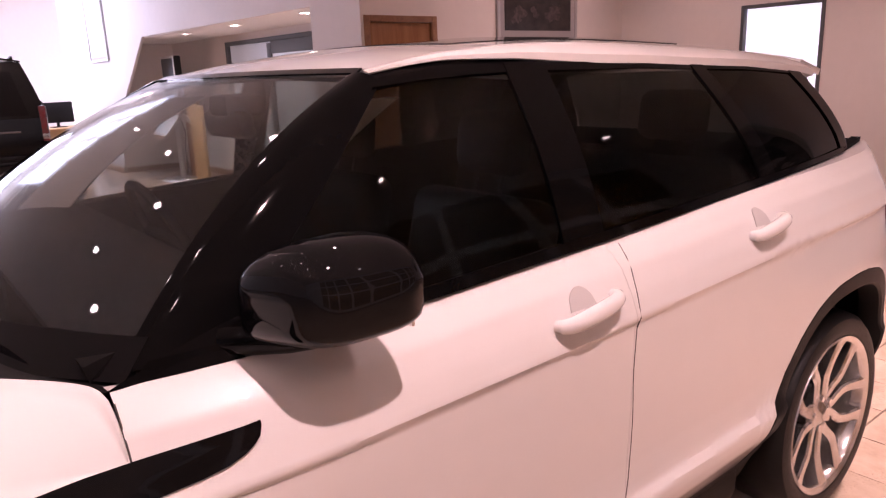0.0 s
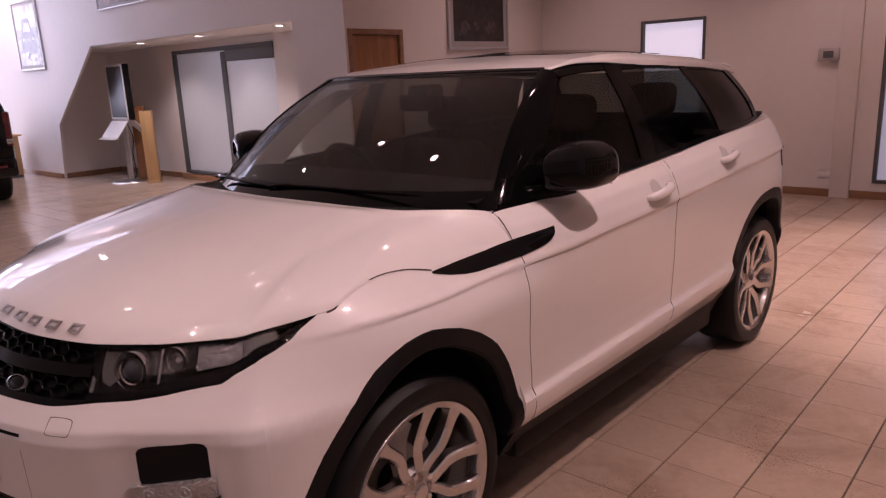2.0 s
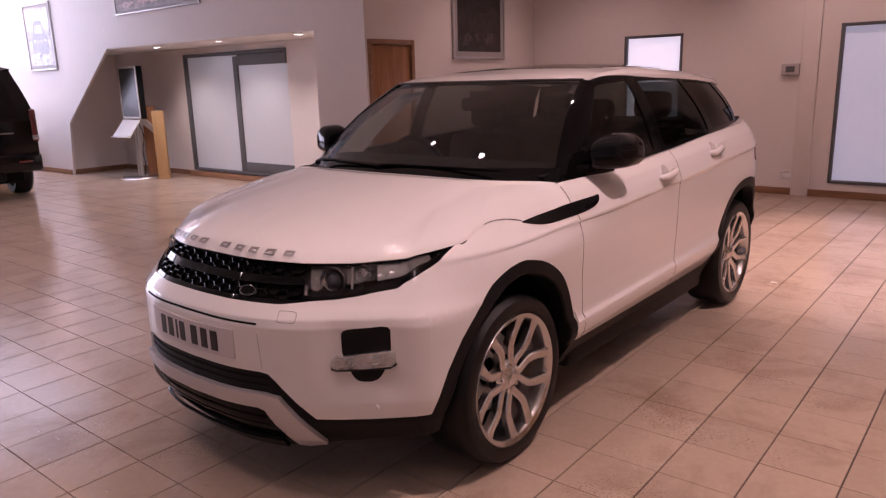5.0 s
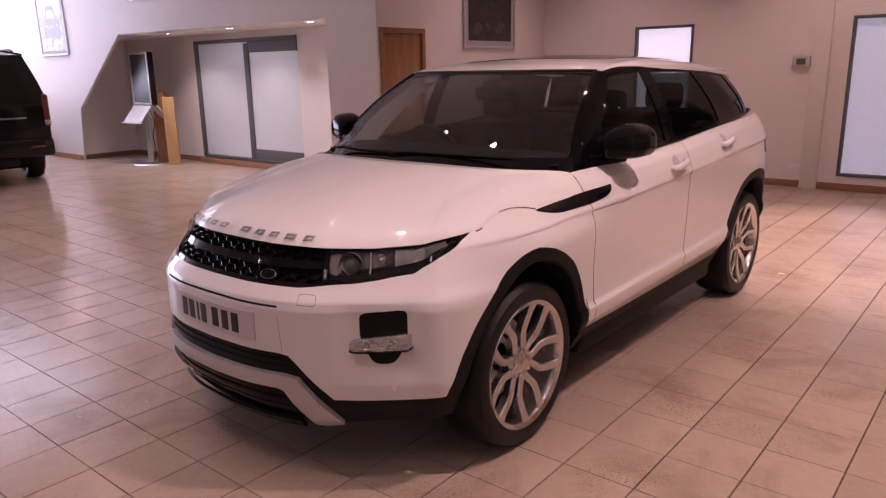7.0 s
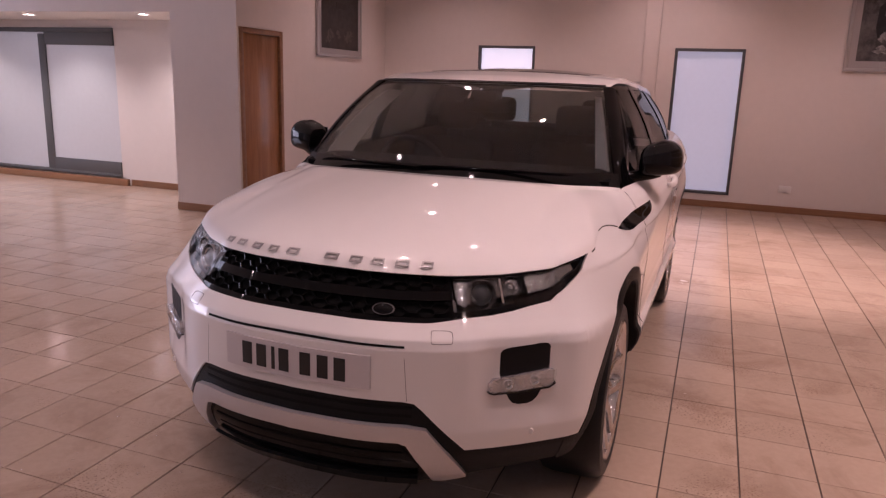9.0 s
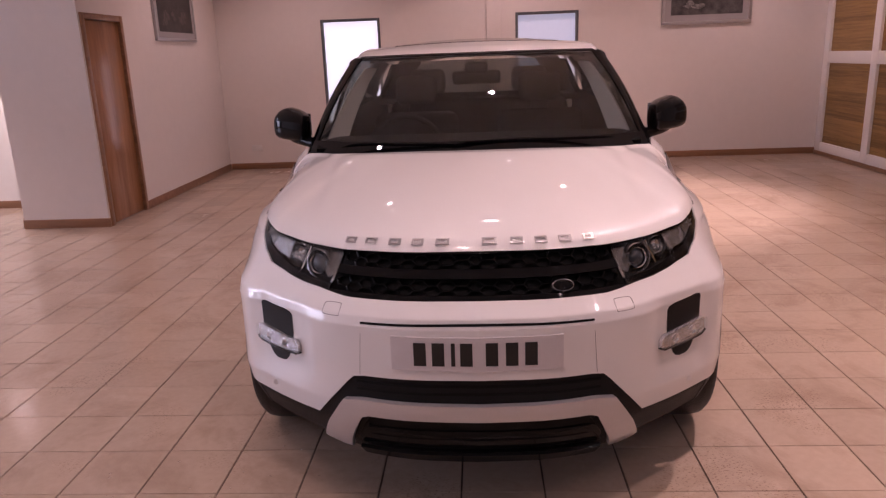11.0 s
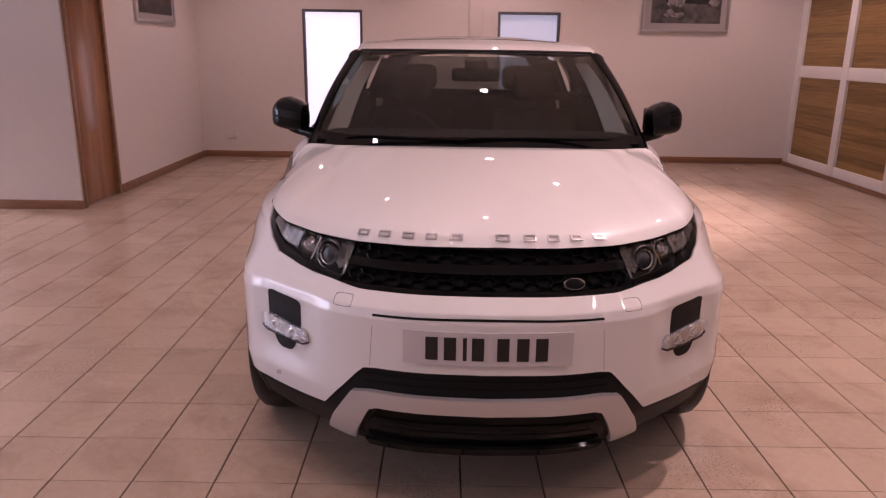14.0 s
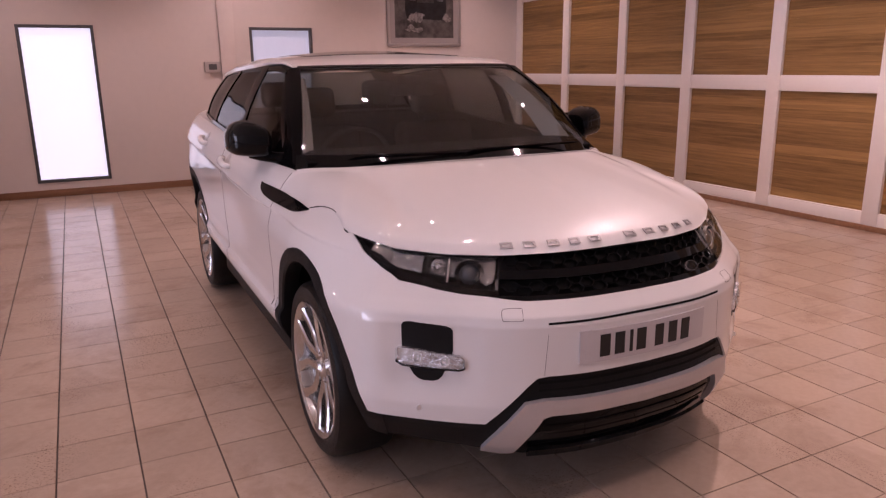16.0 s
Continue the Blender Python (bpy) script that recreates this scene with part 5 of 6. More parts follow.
def pillar_point(u, v):
    a = screen_point(-0.975, v * 0.97) + Vector((-0.006, -0.003, 0.006))
    b = side_glass(0.610, 1.050, v * 0.965, 0.005)
    p = a.lerp(b, u)
    h = 0.014 * math.sin(math.pi * u ** 0.8)
    return p + Vector((-0.35 * h, -h, 0.45 * h))


for flip in (False, True):
    bm = grid(lambda u, v: fold(pillar_point(u, v), flip), 10, 20)
    part("a_pillar", thick(bm, -0.01), PILLAR, car, "gloss black windscreen pillar")
    # black corner between the door's top edge and the windscreen pillar
    bm = grid(lambda u, v: fold((skin(at_x(0.452 + 0.30 * u), top_of(0.452 + 0.30 * u) - 0.004, 0.004) + Vector((0, 0, 0.003))).lerp(pillar_point(0.45 + 0.5 * u, 0.03 + 0.10 * u), v), flip), 16, 5)
    part("corner_trim", thick(bm, -0.006), PILLAR, car, "gloss black corner under the windscreen pillar")
# scuttle panel under the wipers
COWL_END = max(k for k in range(101) if COWL[k][2] > 1.055)
bm = grid(lambda u, v: Vector(COWL[int(abs(2 * u - 1) * COWL_END)] * [1, math.copysign(1, 2 * u - 1), 1]).lerp(screen_point(2 * u - 1, 0.02), v) + Vector((0, 0, -0.014 * math.sin(math.pi * v))), 40, 4)
part("scuttle", bm, BLACK_PLASTIC, car)
# wipers
for pts in ([(0.345, -0.60, 1.112), (0.30, -0.35, 1.116), (0.265, 0.0, 1.116), (0.25, 0.10, 1.105)], [(0.255, 0.06, 1.108), (0.275, 0.28, 1.112), (0.325, 0.52, 1.112), (0.34, 0.60, 1.100)]):
    w = part("wiper", tube(spline(pts, 12), [0.001, *(0.0055 + 0.003 * k / 12 for k in range(11)), 0.001], 8), PILLAR, car, "black wiper arm")
# rear window and tailgate top
bm = grid(lambda u, v: Vector((2.99 + 0.22 * v, (2 * u - 1) * (0.56 + 0.06 * v), 1.44 - 0.27 * v)), 12, 8)
part("rear_window", thick(bm, 0.005), DARK_GLASS, car, "rear window")
for flip in (False, True):
    bm = grid(lambda u, v: fold(Vector((2.73 + 0.26 * u + (0.135 - 0.055 * u) * v + 0.10 * u * v, -(0.652 - 0.097 * u) - (0.115 - 0.055 * u) * v, 1.425 - 0.235 * v + 0.01 * u)), flip), 6, 8)
    part("tail_pillar", thick(bm, -0.02), PILLAR, car)
bm = grid(lambda u, v: Vector((2.86 + 0.46 * u, (2 * v - 1) * (0.79 - 0.25 * u ** 2), 1.172 - 0.03 * u)), 8, 12)
part("tailgate_shelf", thick(bm, -0.02), CAR_WHITE, car)


def door_mirror(flip):
    base = part("mirror", tube([fold(Vector(p), flip) for p in ((0.64, -0.79, 1.088), (0.665, -0.83, 1.094), (0.70, -0.88, 1.106), (0.73, -0.91, 1.118))], [0.030, 0.026, 0.030, 0.034], 12), PILLAR, car, "gloss black door mirror")
    bm = bmesh.new()
    bmesh.ops.create_icosphere(bm, subdivisions=4, radius=1.0)
    for v in bm.verts:
        q = [math.copysign(abs(c) ** e, c) for c, e in zip(v.co, (0.66, 0.36 if v.co.y > 0 else 0.52, 0.58))]
        out = -q[1]                                      # 1 at the outer end
        x = min(q[0] * 0.105, 0.078) + 0.03 * out
        if q[2] > 0:
            z = q[2] * (0.098 - 0.038 * max(out, 0) ** 2 - 0.030 * max(-out, 0) ** 1.4)
        else:
            z = q[2] * (0.062 - 0.004 * out)
        v.co = fold(Vector((0.755 + x, -0.925 - 0.092 * out, 1.158 + z + 0.006 * out)), flip)
    part("mirror_shell", bm, GLOSS_BLACK, base)
    bm = box(0.831, 0.836, -0.985, -0.845, 1.105, 1.220, 0.002)
    for v in bm.verts:
        v.co.x += 0.24 * -(v.co.y + 0.906)
        if flip:
            v.co.y = -v.co.y
    part("mirror_glass", bm, CHROME, base)


both(door_mirror)


def door_handle(x, z, flip):
    c = lambda dx, dz, lift: fold(skin(at_x(x + dx), z + dz, lift), flip)
    bm = grid(lambda u, v: c(-0.04 + 0.075 * u, 0.002 + 0.042 * math.sqrt(math.sin(math.pi * u)) * v, 0.0095), 10, 4)
    door = DOORS[("front" if x < 1.6 else "rear", flip)]
    # body white made greyer, for the shade inside the cup
    part("handle_cup", thick(bm, 0.002), mat("handle_cup_shaded_white", (0.55, 0.53, 0.52), 0.3, 0, 0.02, 3, coat=1.0), door)
    pts = [c(-0.085, -0.012, 0.010), c(-0.078, -0.010, 0.030), c(-0.04, -0.004, 0.040), c(0.04, 0.006, 0.040), c(0.08, 0.012, 0.030), c(0.088, 0.013, 0.010)]
    part("door_handle", tube(spline(pts, 16), [0.012 + 0.006 * math.sin(math.pi * k / 16) ** 0.5 for k in range(17)], 12), CAR_WHITE, door, "white door handle")


for hx, hz in ((1.31, 1.008), (2.10, 1.066)):
    for flip in (False, True):
        door_handle(hx, hz, flip)

# wheels


def wheel(x, side):
    """side -1: the car's left. The face looks to -y and is turned for the right."""
    R = 0.345
    w = part("wheel", lathe([(0.238, -0.02), (0.240, -0.100), (0.247, -0.112), (0.256, -0.116), (0.266, -0.121), (0.270, -0.113)], 64, axis="y"), RIM, car, "silver ten-spoke alloy wheel")
    w.matrix_parent_inverse = Matrix()
    w.matrix_basis = pose(x, side * (0.772 if x < 1 else 0.796), R, 0, 0, 0 if side < 0 else 180)
    prof = [(0.258, -0.105), (0.275, -0.120), (0.300, -0.124), (0.322, -0.118), (0.338, -0.100), (0.344, -0.07), (0.345, 0.0), (0.344, 0.07), (0.338, 0.10), (0.31, 0.118), (0.27, 0.115), (0.255, 0.10)]
    part("tyre", lathe(prof, 72, axis="y"), RUBBER, w, "black road tyre")
    part("barrel", lathe([(0.250, -0.10), (0.236, -0.06), (0.228, 0.05)], 48, axis="y"), RIM, w)
    part("wheel_back", lathe([(0.232, 0.05), (0.10, 0.07), (0.0005, 0.07)], 32, axis="y"), DARK, w)
    bm = lathe([(0.0005, -0.098), (0.028, -0.098), (0.034, -0.092), (0.062, -0.084), (0.074, -0.07), (0.078, -0.04)], 32, axis="y")
    part("hub", bm, RIM, w)
    part("centre_cap", lathe([(0.0005, -0.103), (0.022, -0.103), (0.026, -0.099)], 24, axis="y"), RIM, w)
    for k in range(5):
        a = 2 * math.pi * k / 5 + 1.169
        for sgn in (-1, 1):
            bm = bmesh.new()
            rows = []
            for t, off, half, y in ((0.045, 0.008, 0.017, -0.084), (0.075, 0.017, 0.017, -0.088), (0.10, 0.031, 0.017, -0.090), (0.13, 0.048, 0.0175, -0.094), (0.155, 0.055, 0.018, -0.098), (0.19, 0.057, 0.0185, -0.103), (0.225, 0.056, 0.020, -0.109), (0.240, 0.056, 0.025, -0.113), (0.256, 0.056, 0.031, -0.114)):
                d, side_ = Vector((math.cos(a), 0, math.sin(a))), Vector((-math.sin(a), 0, math.cos(a)))
                c = d * math.sqrt(max(t * t - off * off, 0)) + side_ * off * sgn
                n_ = Vector((-c.z, 0, c.x)).normalized()
                row = []
                for q, dy in ((-half, 0.034), (-half, 0.006), (-half * 0.7, 0.0), (0.0, 0.0015), (half * 0.7, 0.0), (half, 0.006), (half, 0.034)):
                    p = c + n_ * q
                    row.append(bm.verts.new((p.x, y + dy, p.z)))
                rows.append(row)
            for p, q_ in zip(rows, rows[1:]):
                for j in range(6):
                    bm.faces.new((p[j], q_[j], q_[j + 1], p[j + 1]))
            part("spoke", bm, RIM, w)
    for k in range(5):
        a = 2 * math.pi * k / 5 + 1.169 + math.pi / 5
        part("wheel_nut", lathe([(0.0005, -0.092), (0.009, -0.092), (0.011, -0.085), (0.011, -0.07)], 8, axis="y", centre=(0.052 * math.cos(a), 0, 0.052 * math.sin(a))), CHROME, w)
    part("brake_disc", lathe([(0.06, 0.02), (0.165, 0.02), (0.165, 0.04), (0.06, 0.04)], 40, axis="y"), ALU, w)


for wx in (0.0, 2.66):
    for sd in (-1, 1):
        wheel(wx, sd)

# cabin
bm = grid(lambda u, v: Vector((0.45 + 0.38 * v, (2 * u - 1) * 0.74, 1.055 + 0.03 * math.sin(math.pi * v) - 0.25 * ease(0.85, 1, v))), 20, 12)
part("dashboard", thick(bm, -0.03), TRIM, car, "dark dashboard top")
part("parcel_shelf", box(2.50, 3.13, -0.72, 0.72, 1.150, 1.192, 0.006), TRIM, car, "dark parcel shelf behind the rear seats")
part("cabin_floor", box(0.5, 3.05, -0.78, 0.78, 0.40, 0.48, 0.01), TRIM, car)
bm = grid(lambda u, v: roof_point(1.08 + 1.85 * u, (2 * v - 1) * 0.93, -0.045), 16, 12)
part("headliner", bm, HEADLINER, car, "pale grey roof lining")
for flip in (False, True):
    bm = grid(lambda u, v: fold(Vector((0.52 + 2.55 * u, -lerp_table(BELT_Y, 0.52 + 2.55 * u) + 0.022, 0.48 + (belt(0.52 + 2.55 * u) - 0.468) * v)), flip), 30, 4)
    part("door_card", thick(bm, 0.03), TRIM, car)
    bm = grid(lambda u, v: fold(screen_point(-0.955, 0.06 + 0.85 * v) + Vector((0.05 + 0.13 * u, (0.045 + 0.035 * (1 - v)) * u, -0.03)), flip), 4, 16)
    part("pillar_trim", thick(bm, -0.01), PALE_TRIM, car, "pale grey inner windscreen pillar trim")


for flip in (False, True):
    bm = plate([fold(Vector(q), flip) for q in ((2.84, -0.42, 1.445), (2.84, -0.60, 1.445), (2.84, -0.72, 1.18), (2.84, -0.56, 1.18), (2.84, -0.54, 1.28))], 0.02)
    part("tail_trim", bm, TRIM, car, "dark inner trim beside the rear window")


def seat(x, y, wide, back_top, heads):
    part("seat_base", box(x - 0.50, x + 0.05, y - wide, y + wide, 0.50, 0.70, 0.06, seg=3), SEAT, car, "black leather seat base")
    bm = box(-0.075, 0.075, -wide, wide, 0, back_top - 0.62, 0.055, seg=3)
    bmesh.ops.transform(bm, matrix=pose(x, y, 0.62, 0, 14, 0), verts=bm.verts[:])
    back = part("seat_back", bm, SEAT, car, "black leather seat back")
    for hy in heads:
        bm = box(-0.05, 0.05, -0.125, 0.125, 0, 0.17, 0.045, seg=3)
        top = x + math.tan(radians(14)) * (back_top - 0.62)
        bmesh.ops.transform(bm, matrix=pose(top + 0.02, hy, back_top + 0.03, 0, 8, 0), verts=bm.verts[:])
        part("headrest", bm, SEAT, back, "black leather headrest")
        for dy in (-0.05, 0.05):
            part("headrest_post", tube([(top, hy + dy, back_top - 0.02), (top + 0.02, hy + dy, back_top + 0.05)], 0.006, 8), BLACK_PLASTIC, back)


seat(1.42, -0.37, 0.25, 1.17, (-0.37,))
seat(1.42, 0.37, 0.25, 1.17, (0.37,))
seat(2.32, 0.0, 0.62, 1.19, (-0.36, 0.36))
# steering wheel on the right-hand side
bm = bmesh.new()
ring = [Vector((0, 0.185 * math.cos(2 * math.pi * k / 40), 0.185 * math.sin(2 * math.pi * k / 40))) for k in range(41)]
tube(ring, 0.015, 8, bm)
tube([Vector((0, -0.18, 0)), Vector((0.01, 0, -0.01)), Vector((0, 0.18, 0))], 0.016, 8, bm)
tube([Vector((0.01, 0, 0)), Vector((0, 0, -0.18))], 0.018, 8, bm)
bmesh.ops.transform(bm, matrix=pose(0.92, 0.37, 1.02, 0, -24, 0), verts=bm.verts[:])
part("steering_wheel", bm, TRIM, car, "black three-spoke steering wheel")
bm = box(-0.02, 0.02, -0.125, 0.125, -0.035, 0.035, 0.018, seg=3)
bmesh.ops.transform(bm, matrix=pose(1.0, 0.0, 1.365, 0, -8, 0), verts=bm.verts[:])
part("rear_view_mirror", bm, TRIM, car, "black interior mirror")
part("sensor_pod", box(0.97, 1.08, -0.06, 0.06, 1.385, 1.44, 0.015), TRIM, car)

def drawn_in(x):
    """The tail stands a little farther forward than the side's even spacing gives."""
    return x - 0.11 * ease(1.50, 2.20, x) - 0.04 * ease(2.60, 3.20, x)


for child in car.children:
    if child.name.split(".")[0] == "wheel":
        m = child.matrix_basis.copy()
        m.translation.x = drawn_in(m.translation.x)
        child.matrix_basis = m
        continue
    for ob in [child, *child.children]:
        for v in ob.data.vertices:
            v.co.x = drawn_in(v.co.x) - 0.045 * ease(2.60, 3.20, v.co.x) * ease(0.80, 1.0, v.co.z) * (1 - ease(1.12, 1.18, v.co.z)) + 0.045 * ease(1.8, 2.6, v.co.x) * ease(1.10, 1.25, v.co.z)
HEART[0] = None

# ---- black car in the hall ----
# Its own axes: x across, y ahead, z up; the origin under the middle of its rear bumper.
dc = thing("car", "black boxy SUV parked in the hall, seen from behind", "car", pose(1.33, 9.76, 0, 0, 0, -7))
DW = 0.955


def black_side(y, z):
    """Half width of the black car's flank."""
    w = lerp_table([(0.0, 0.915), (0.10, 0.945), (0.5, DW), (4.1, DW), (4.5, 0.90), (4.75, 0.72)], y)
    return w - 0.5 * max(0, 0.5 - z) ** 2 - 0.012 * ease(0.95, 1.05, z)


def black_car():
    for s in (-1, 1):
        bm = bmesh.new()
        rows = []
        for k in range(97):
            y = 4.75 * k / 96
            low = 0.42
            for c in (0.95, 3.82):
                if abs(y - c) < 0.46:
                    low = max(low, 0.36 + math.sqrt(max(0.46 ** 2 - (y - c) ** 2, 0)))
            top = lerp_table([(0, 1.10), (3.4, 1.08), (3.6, 1.06), (4.6, 1.0), (4.75, 0.92)], y)
            rows.append([bm.verts.new((s * black_side(y, low + (top - low) * j / 12), y, low + (top - low) * j / 12)) for j in range(13)])
        for p, q in zip(rows, rows[1:]):
            for j in range(12):
                bm.faces.new((p[j], q[j], q[j + 1], p[j + 1]))
        part("flank", bm, CAR_BLACK, dc, "gloss black flank")
        part("sill_trim", box(*sorted((s * 0.80, s * 0.93)), 1.42, 3.36, 0.26, 0.43, 0.03), BLACK_PLASTIC, dc)
        bm = bmesh.new()
        rows = []
        for k in range(25):
            y0, y1 = 0.08 + 3.35 * k / 24, 0.22 + 2.55 * k / 24
            rows.append([bm.verts.new((s * (0.94 - 0.20 * t ** 1.3), y0 + (y1 - y0) * t, 1.09 + 0.70 * t)) for t in (0, 0.25, 0.5, 0.75, 1)])
        for p, q in zip(rows, rows[1:]):
            for j in range(4):
                bm.faces.new((p[j], q[j], q[j + 1], p[j + 1]))
        part("side_windows", bm, GLOSS_BLACK, dc, "dark side windows")
        tl = part("tail_lamp", box(*sorted((s * 0.845, s * 0.938)), -0.010, 0.12, 0.80, 1.26, 0.03, seg=3), RED_LENS, dc, "tall red and clear tail lamp")
        part("reverse_lamp", box(*sorted((s * 0.85, s * 0.940)), -0.013, 0.10, 0.83, 0.91, 0.02, seg=3), SATIN_LAMP, tl)
        for z in (0.99, 1.12):
            part("round_lamp", lathe([(0.0005, -0.016), (0.032, -0.014), (0.038, -0.008)], 20, axis="y", centre=(s * 0.890, 0.0, z)), RED_LENS, tl)
        m = part("door_mirror", box(*sorted((s * 0.95, s * 1.10)), 3.0, 3.12, 1.10, 1.27, 0.035, seg=3), GLOSS_BLACK, dc)
        part("mirror_arm", tube([(s * 0.92, 3.08, 1.12), (s * 0.98, 3.06, 1.15)], 0.03, 8), GLOSS_BLACK, m)
        part("roof_bar", tube([(s * 0.66, 0.35, 1.845), (s * 0.665, 0.5, 1.87), (s * 0.67, 2.4, 1.875), (s * 0.66, 2.6, 1.84)], 0.018, 8), BLACK_PLASTIC, dc)
        for y in (0.95, 3.82):
            w = part("wheel", lathe([(0.24, -0.02), (0.24, -0.10), (0.25, -0.115), (0.255, -0.11)], 40, axis="x"), RIM, dc, "silver alloy wheel")
            w.matrix_basis = pose(s * 0.83, y, 0.37, 0, 0, 0 if s < 0 else 180)
            part("tyre", lathe([(0.25, -0.11), (0.28, -0.125), (0.34, -0.12), (0.365, -0.09), (0.37, 0.0), (0.365, 0.09), (0.34, 0.12), (0.26, 0.11)], 48, axis="x"), RUBBER, w)
            part("wheel_back", lathe([(0.0005, 0.09), (0.26, 0.10)], 30, axis="x"), DARK, w)
            part("disc_face", lathe([(0.0005, -0.085), (0.06, -0.085), (0.075, -0.07), (0.235, -0.09)], 30, axis="x"), RIM, w)
    # tail
    bm = grid(lambda u, v: Vector(((2 * u - 1) * (0.915 - 0.03 * abs(v - 0.5)), -0.015 * math.cos(math.pi * (u - 0.5)) + 0.02, 0.48 + 0.62 * v)), 16, 10)
    part("tailgate", thick(bm, 0.02), CAR_BLACK, dc, "gloss black tailgate")
    bm = grid(lambda u, v: Vector(((2 * u - 1) * (0.93 - 0.20 * v ** 1.3), 0.02 + 0.22 * v ** 1.4, 1.09 + 0.70 * v)), 16, 10)
    part("rear_screen_surround", thick(bm, 0.02), CAR_BLACK, dc)
    bm = grid(lambda u, v: Vector(((2 * u - 1) * (0.74 - 0.13 * v), 0.005 + 0.19 * (0.06 + 0.8 * v) ** 1.4, 1.14 + 0.54 * v)), 12, 8)
    part("rear_window", thick(bm, 0.006), GLOSS_BLACK, dc, "dark glossy rear window")
    part("rear_bumper", box(-0.93, 0.93, -0.06, 0.25, 0.40, 0.66, 0.05, seg=3), CAR_BLACK, dc, "gloss black rear bumper")
    part("tow_panel", box(-0.45, 0.45, -0.03, 0.2, 0.30, 0.42, 0.02), BLACK_PLASTIC, dc)
    part("number_plate", box(-0.45, 0.07, -0.022, -0.008, 0.80, 0.91, 0.003), PLATE, dc)
    part("trim_bar", box(0.12, 0.62, -0.020, -0.004, 0.93, 0.955, 0.003), LAMP_INNER, dc)
    for s in (-1, 1):
        part("bumper_reflector", box(*sorted((s * 0.62, s * 0.80)), -0.066, -0.055, 0.53, 0.56, 0.003), RED_LENS, dc)
    # roof, bonnet, screen, nose
    bm = grid(lambda u, v: Vector(((2 * u - 1) * 0.745, 0.20 + 2.65 * v, 1.79 + 0.06 * (1 - abs(2 * u - 1) ** 3) + 0.02 * math.sin(math.pi * v))), 16, 20)
    part("roof", thick(bm, 0.02), CAR_BLACK, dc, "gloss black roof")
    bm = grid(lambda u, v: Vector(((2 * u - 1) * (0.74 + 0.18 * v), 2.80 + 0.66 * v, 1.80 - 0.72 * v)), 12, 8)
    part("windscreen", thick(bm, 0.006), SCREEN, dc)
    bm = grid(lambda u, v: Vector(((2 * u - 1) * (0.92 - 0.10 * v ** 3), 3.42 + 1.25 * v, 1.08 - 0.10 * v ** 2 + 0.03 * math.cos(math.pi * (u - 0.5)))), 12, 10)
    part("bonnet", thick(bm, 0.02), CAR_BLACK, dc)
    bm = grid(lambda u, v: Vector(((2 * u - 1) * 0.80, 4.70 + 0.05 * math.cos(math.pi * (u - 0.5)), 0.36 + 0.62 * v)), 12, 6)
    part("nose", thick(bm, 0.03), CAR_BLACK, dc)
    part("underbody", box(-0.72, 0.72, 0.15, 4.5, 0.24, 0.60, 0.04), DARK, dc)


black_car()

# ---- tiled floor ----
PITCH = 0.291
fl = tagged(part("floor", box(X0 - 0.3, 12.2, YP - 0.3, Y1 + 0.3, -0.03, -0.007), GROUT, smooth=False), "beige square floor tiles with dark grout", "floor", kind="structure")


def tile_mesh(bm, x, y, dz=0.0):
    h, k, b = PITCH / 2 - 0.0016, PITCH / 2 - 0.0027, 0.0009
    lo = [bm.verts.new((x + sx * h, y + sy * k, -0.0075 + dz)) for sx, sy in ((-1, -1), (1, -1), (1, 1), (-1, 1))]
    mid = [bm.verts.new((x + sx * h, y + sy * k, -0.0022 + dz)) for sx, sy in ((-1, -1), (1, -1), (1, 1), (-1, 1))]
    top = [bm.verts.new((x + sx * (h - b), y + sy * (k - b), dz)) for sx, sy in ((-1, -1), (1, -1), (1, 1), (-1, 1))]
    for a, c in ((lo, mid), (mid, top)):
        for k in range(4):
            bm.faces.new((a[k], a[(k + 1) % 4], c[(k + 1) % 4], c[k]))
    bm.faces.new(top)


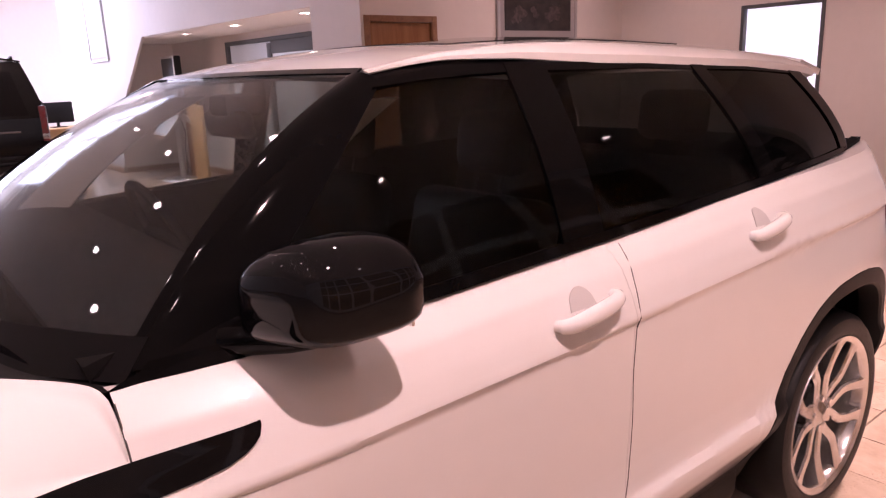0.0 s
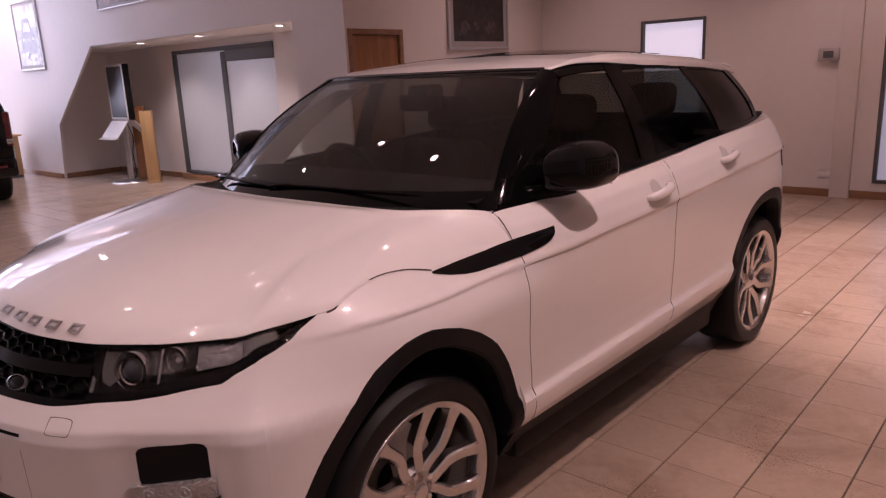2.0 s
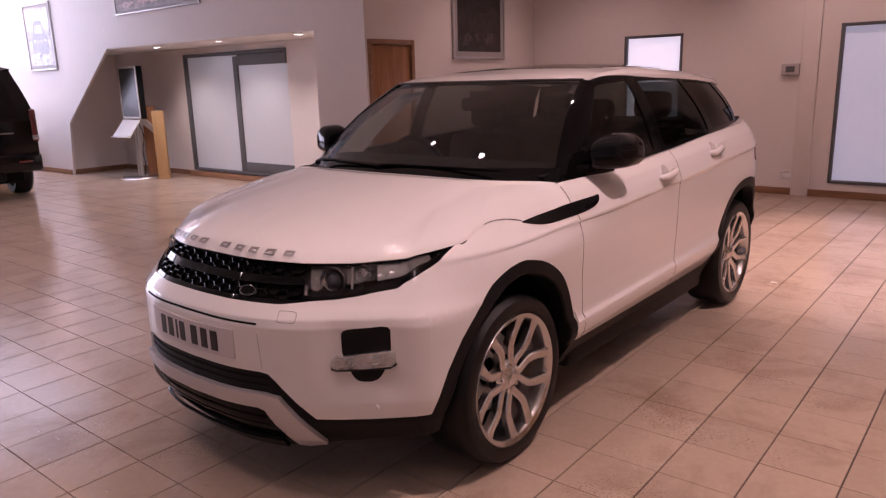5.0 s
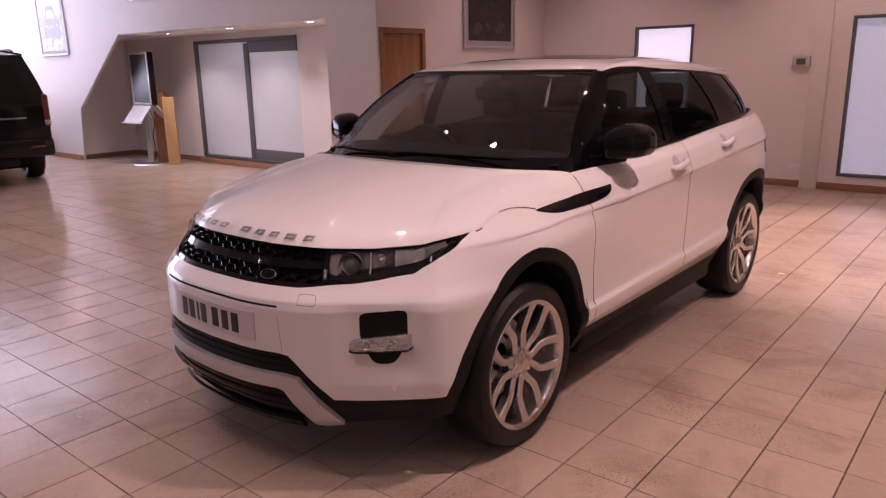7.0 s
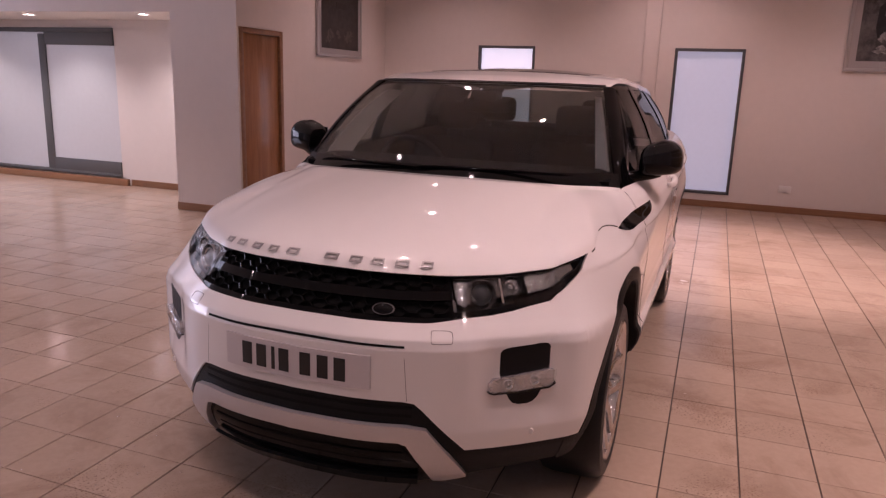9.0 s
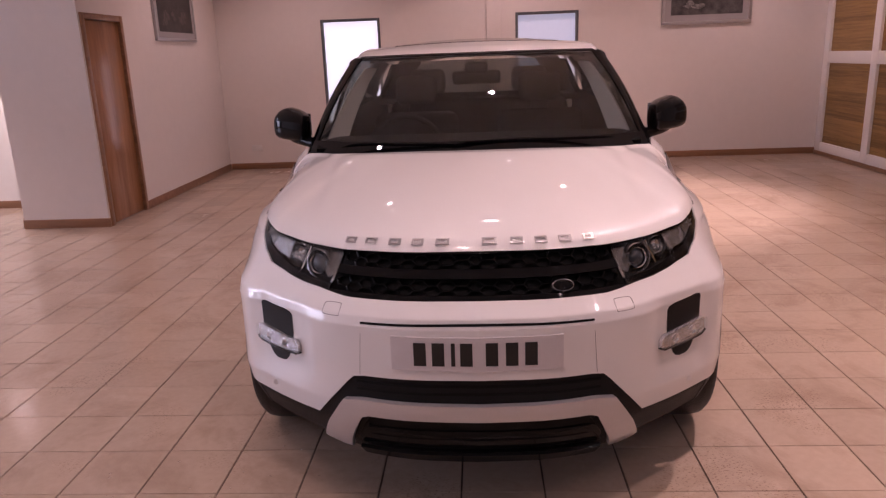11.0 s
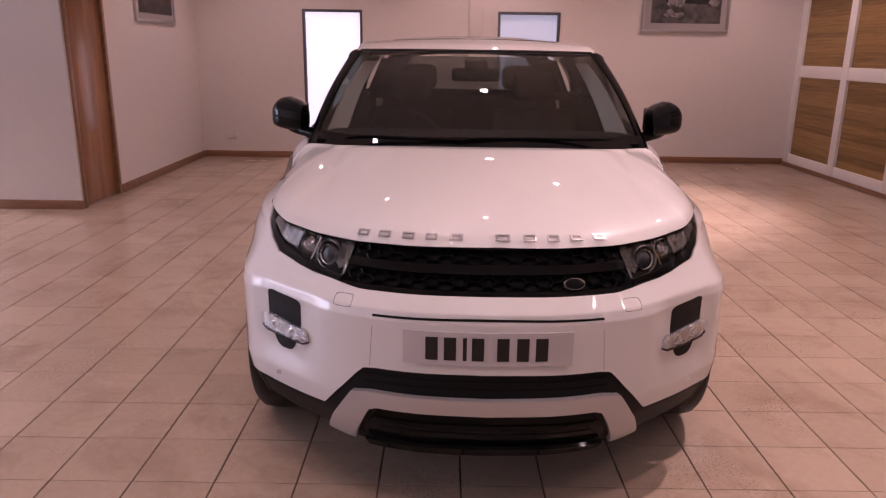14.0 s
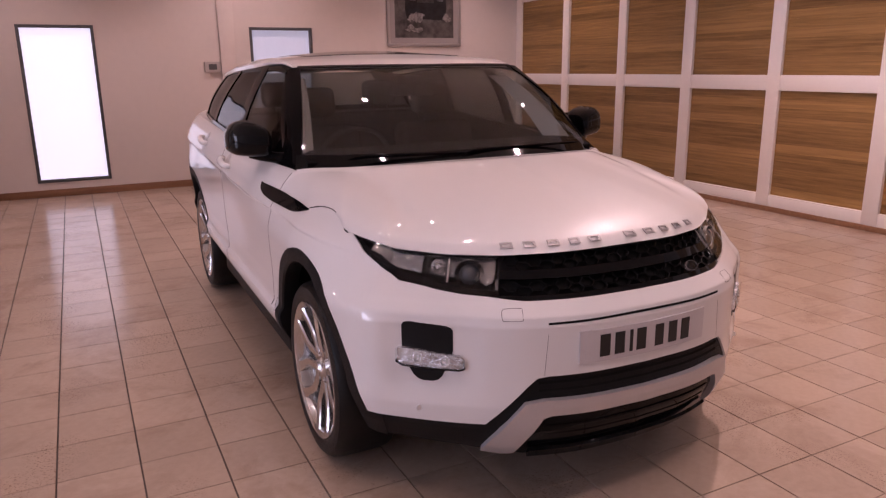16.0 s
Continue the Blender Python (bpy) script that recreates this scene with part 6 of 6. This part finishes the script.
rnd = random.Random(5)
bm = bmesh.new()
tile_mesh(bm, 0, 0)
first = part("tile", bm, TILE, fl, smooth=False)
near = [(i, j) for i in range(-6, 11) for j in range(-6, 11)]
first.location = ((near[0][0] + 0.5) * PITCH, (near[0][1] + 0.5) * PITCH, 0)
for i, j in near[1:]:
    o = new("tile", first.data)
    o.parent = fl
    o.location = ((i + 0.5) * PITCH, (j + 0.5) * PITCH, rnd.uniform(-0.0006, 0.0004))
    o.rotation_euler = (rnd.uniform(-0.0012, 0.0012), rnd.uniform(-0.0012, 0.0012), 0)
verts, faces = [], []
done = set(near)
h, g, b = PITCH / 2 - 0.0016, PITCH / 2 - 0.0027, 0.0012
for i in range(-31, 41):
    for j in range(-13, 66):
        if (i, j) in done:
            continue
        cx, cy, dz = (i + 0.5) * PITCH, (j + 0.5) * PITCH, rnd.uniform(-0.0006, 0.0004)
        s = len(verts)
        for hh, gg, z in ((h, g, -0.0075), (h - b, g - b, dz)):
            verts += [(cx - hh, cy - gg, z), (cx + hh, cy - gg, z), (cx + hh, cy + gg, z), (cx - hh, cy + gg, z)]
        faces += [(s + 4, s + 5, s + 6, s + 7)] + [(s + k, s + (k + 1) % 4, s + 4 + (k + 1) % 4, s + 4 + k) for k in range(4)]
me = bpy.data.meshes.new("far_tiles")
me.from_pydata(verts, [], faces)
me.materials.append(TILE)
ft = tagged(new("far_tiles", me), "beige square floor tiles farther off", kind="stuff")
ft.parent = fl

# clear water drops left on the tiles in front of the car
WATER = glass_mat("clear_water", (0.93, 0.93, 0.93), 0.0, 0.06)
rnd = random.Random(41)
drops = bmesh.new()
for cx, cy, spread, count in ((-0.80, 2.15, 0.22, 34), (-0.62, 1.75, 0.20, 26), (-1.10, 1.28, 0.16, 16)):
    for k in range(count):
        x, y, r = cx + rnd.gauss(0, spread), cy + rnd.gauss(0, spread), rnd.uniform(0.003, 0.009)
        lathe([(r, 0.0), (r * 0.8, r * 0.22), (r * 0.4, r * 0.36), (0.0002, r * 0.4)], 9, drops, centre=(x, y, 0.0015))
tagged(part("water_drops", drops, WATER), "scattered clear water drops on the floor tiles", "water", kind="stuff")
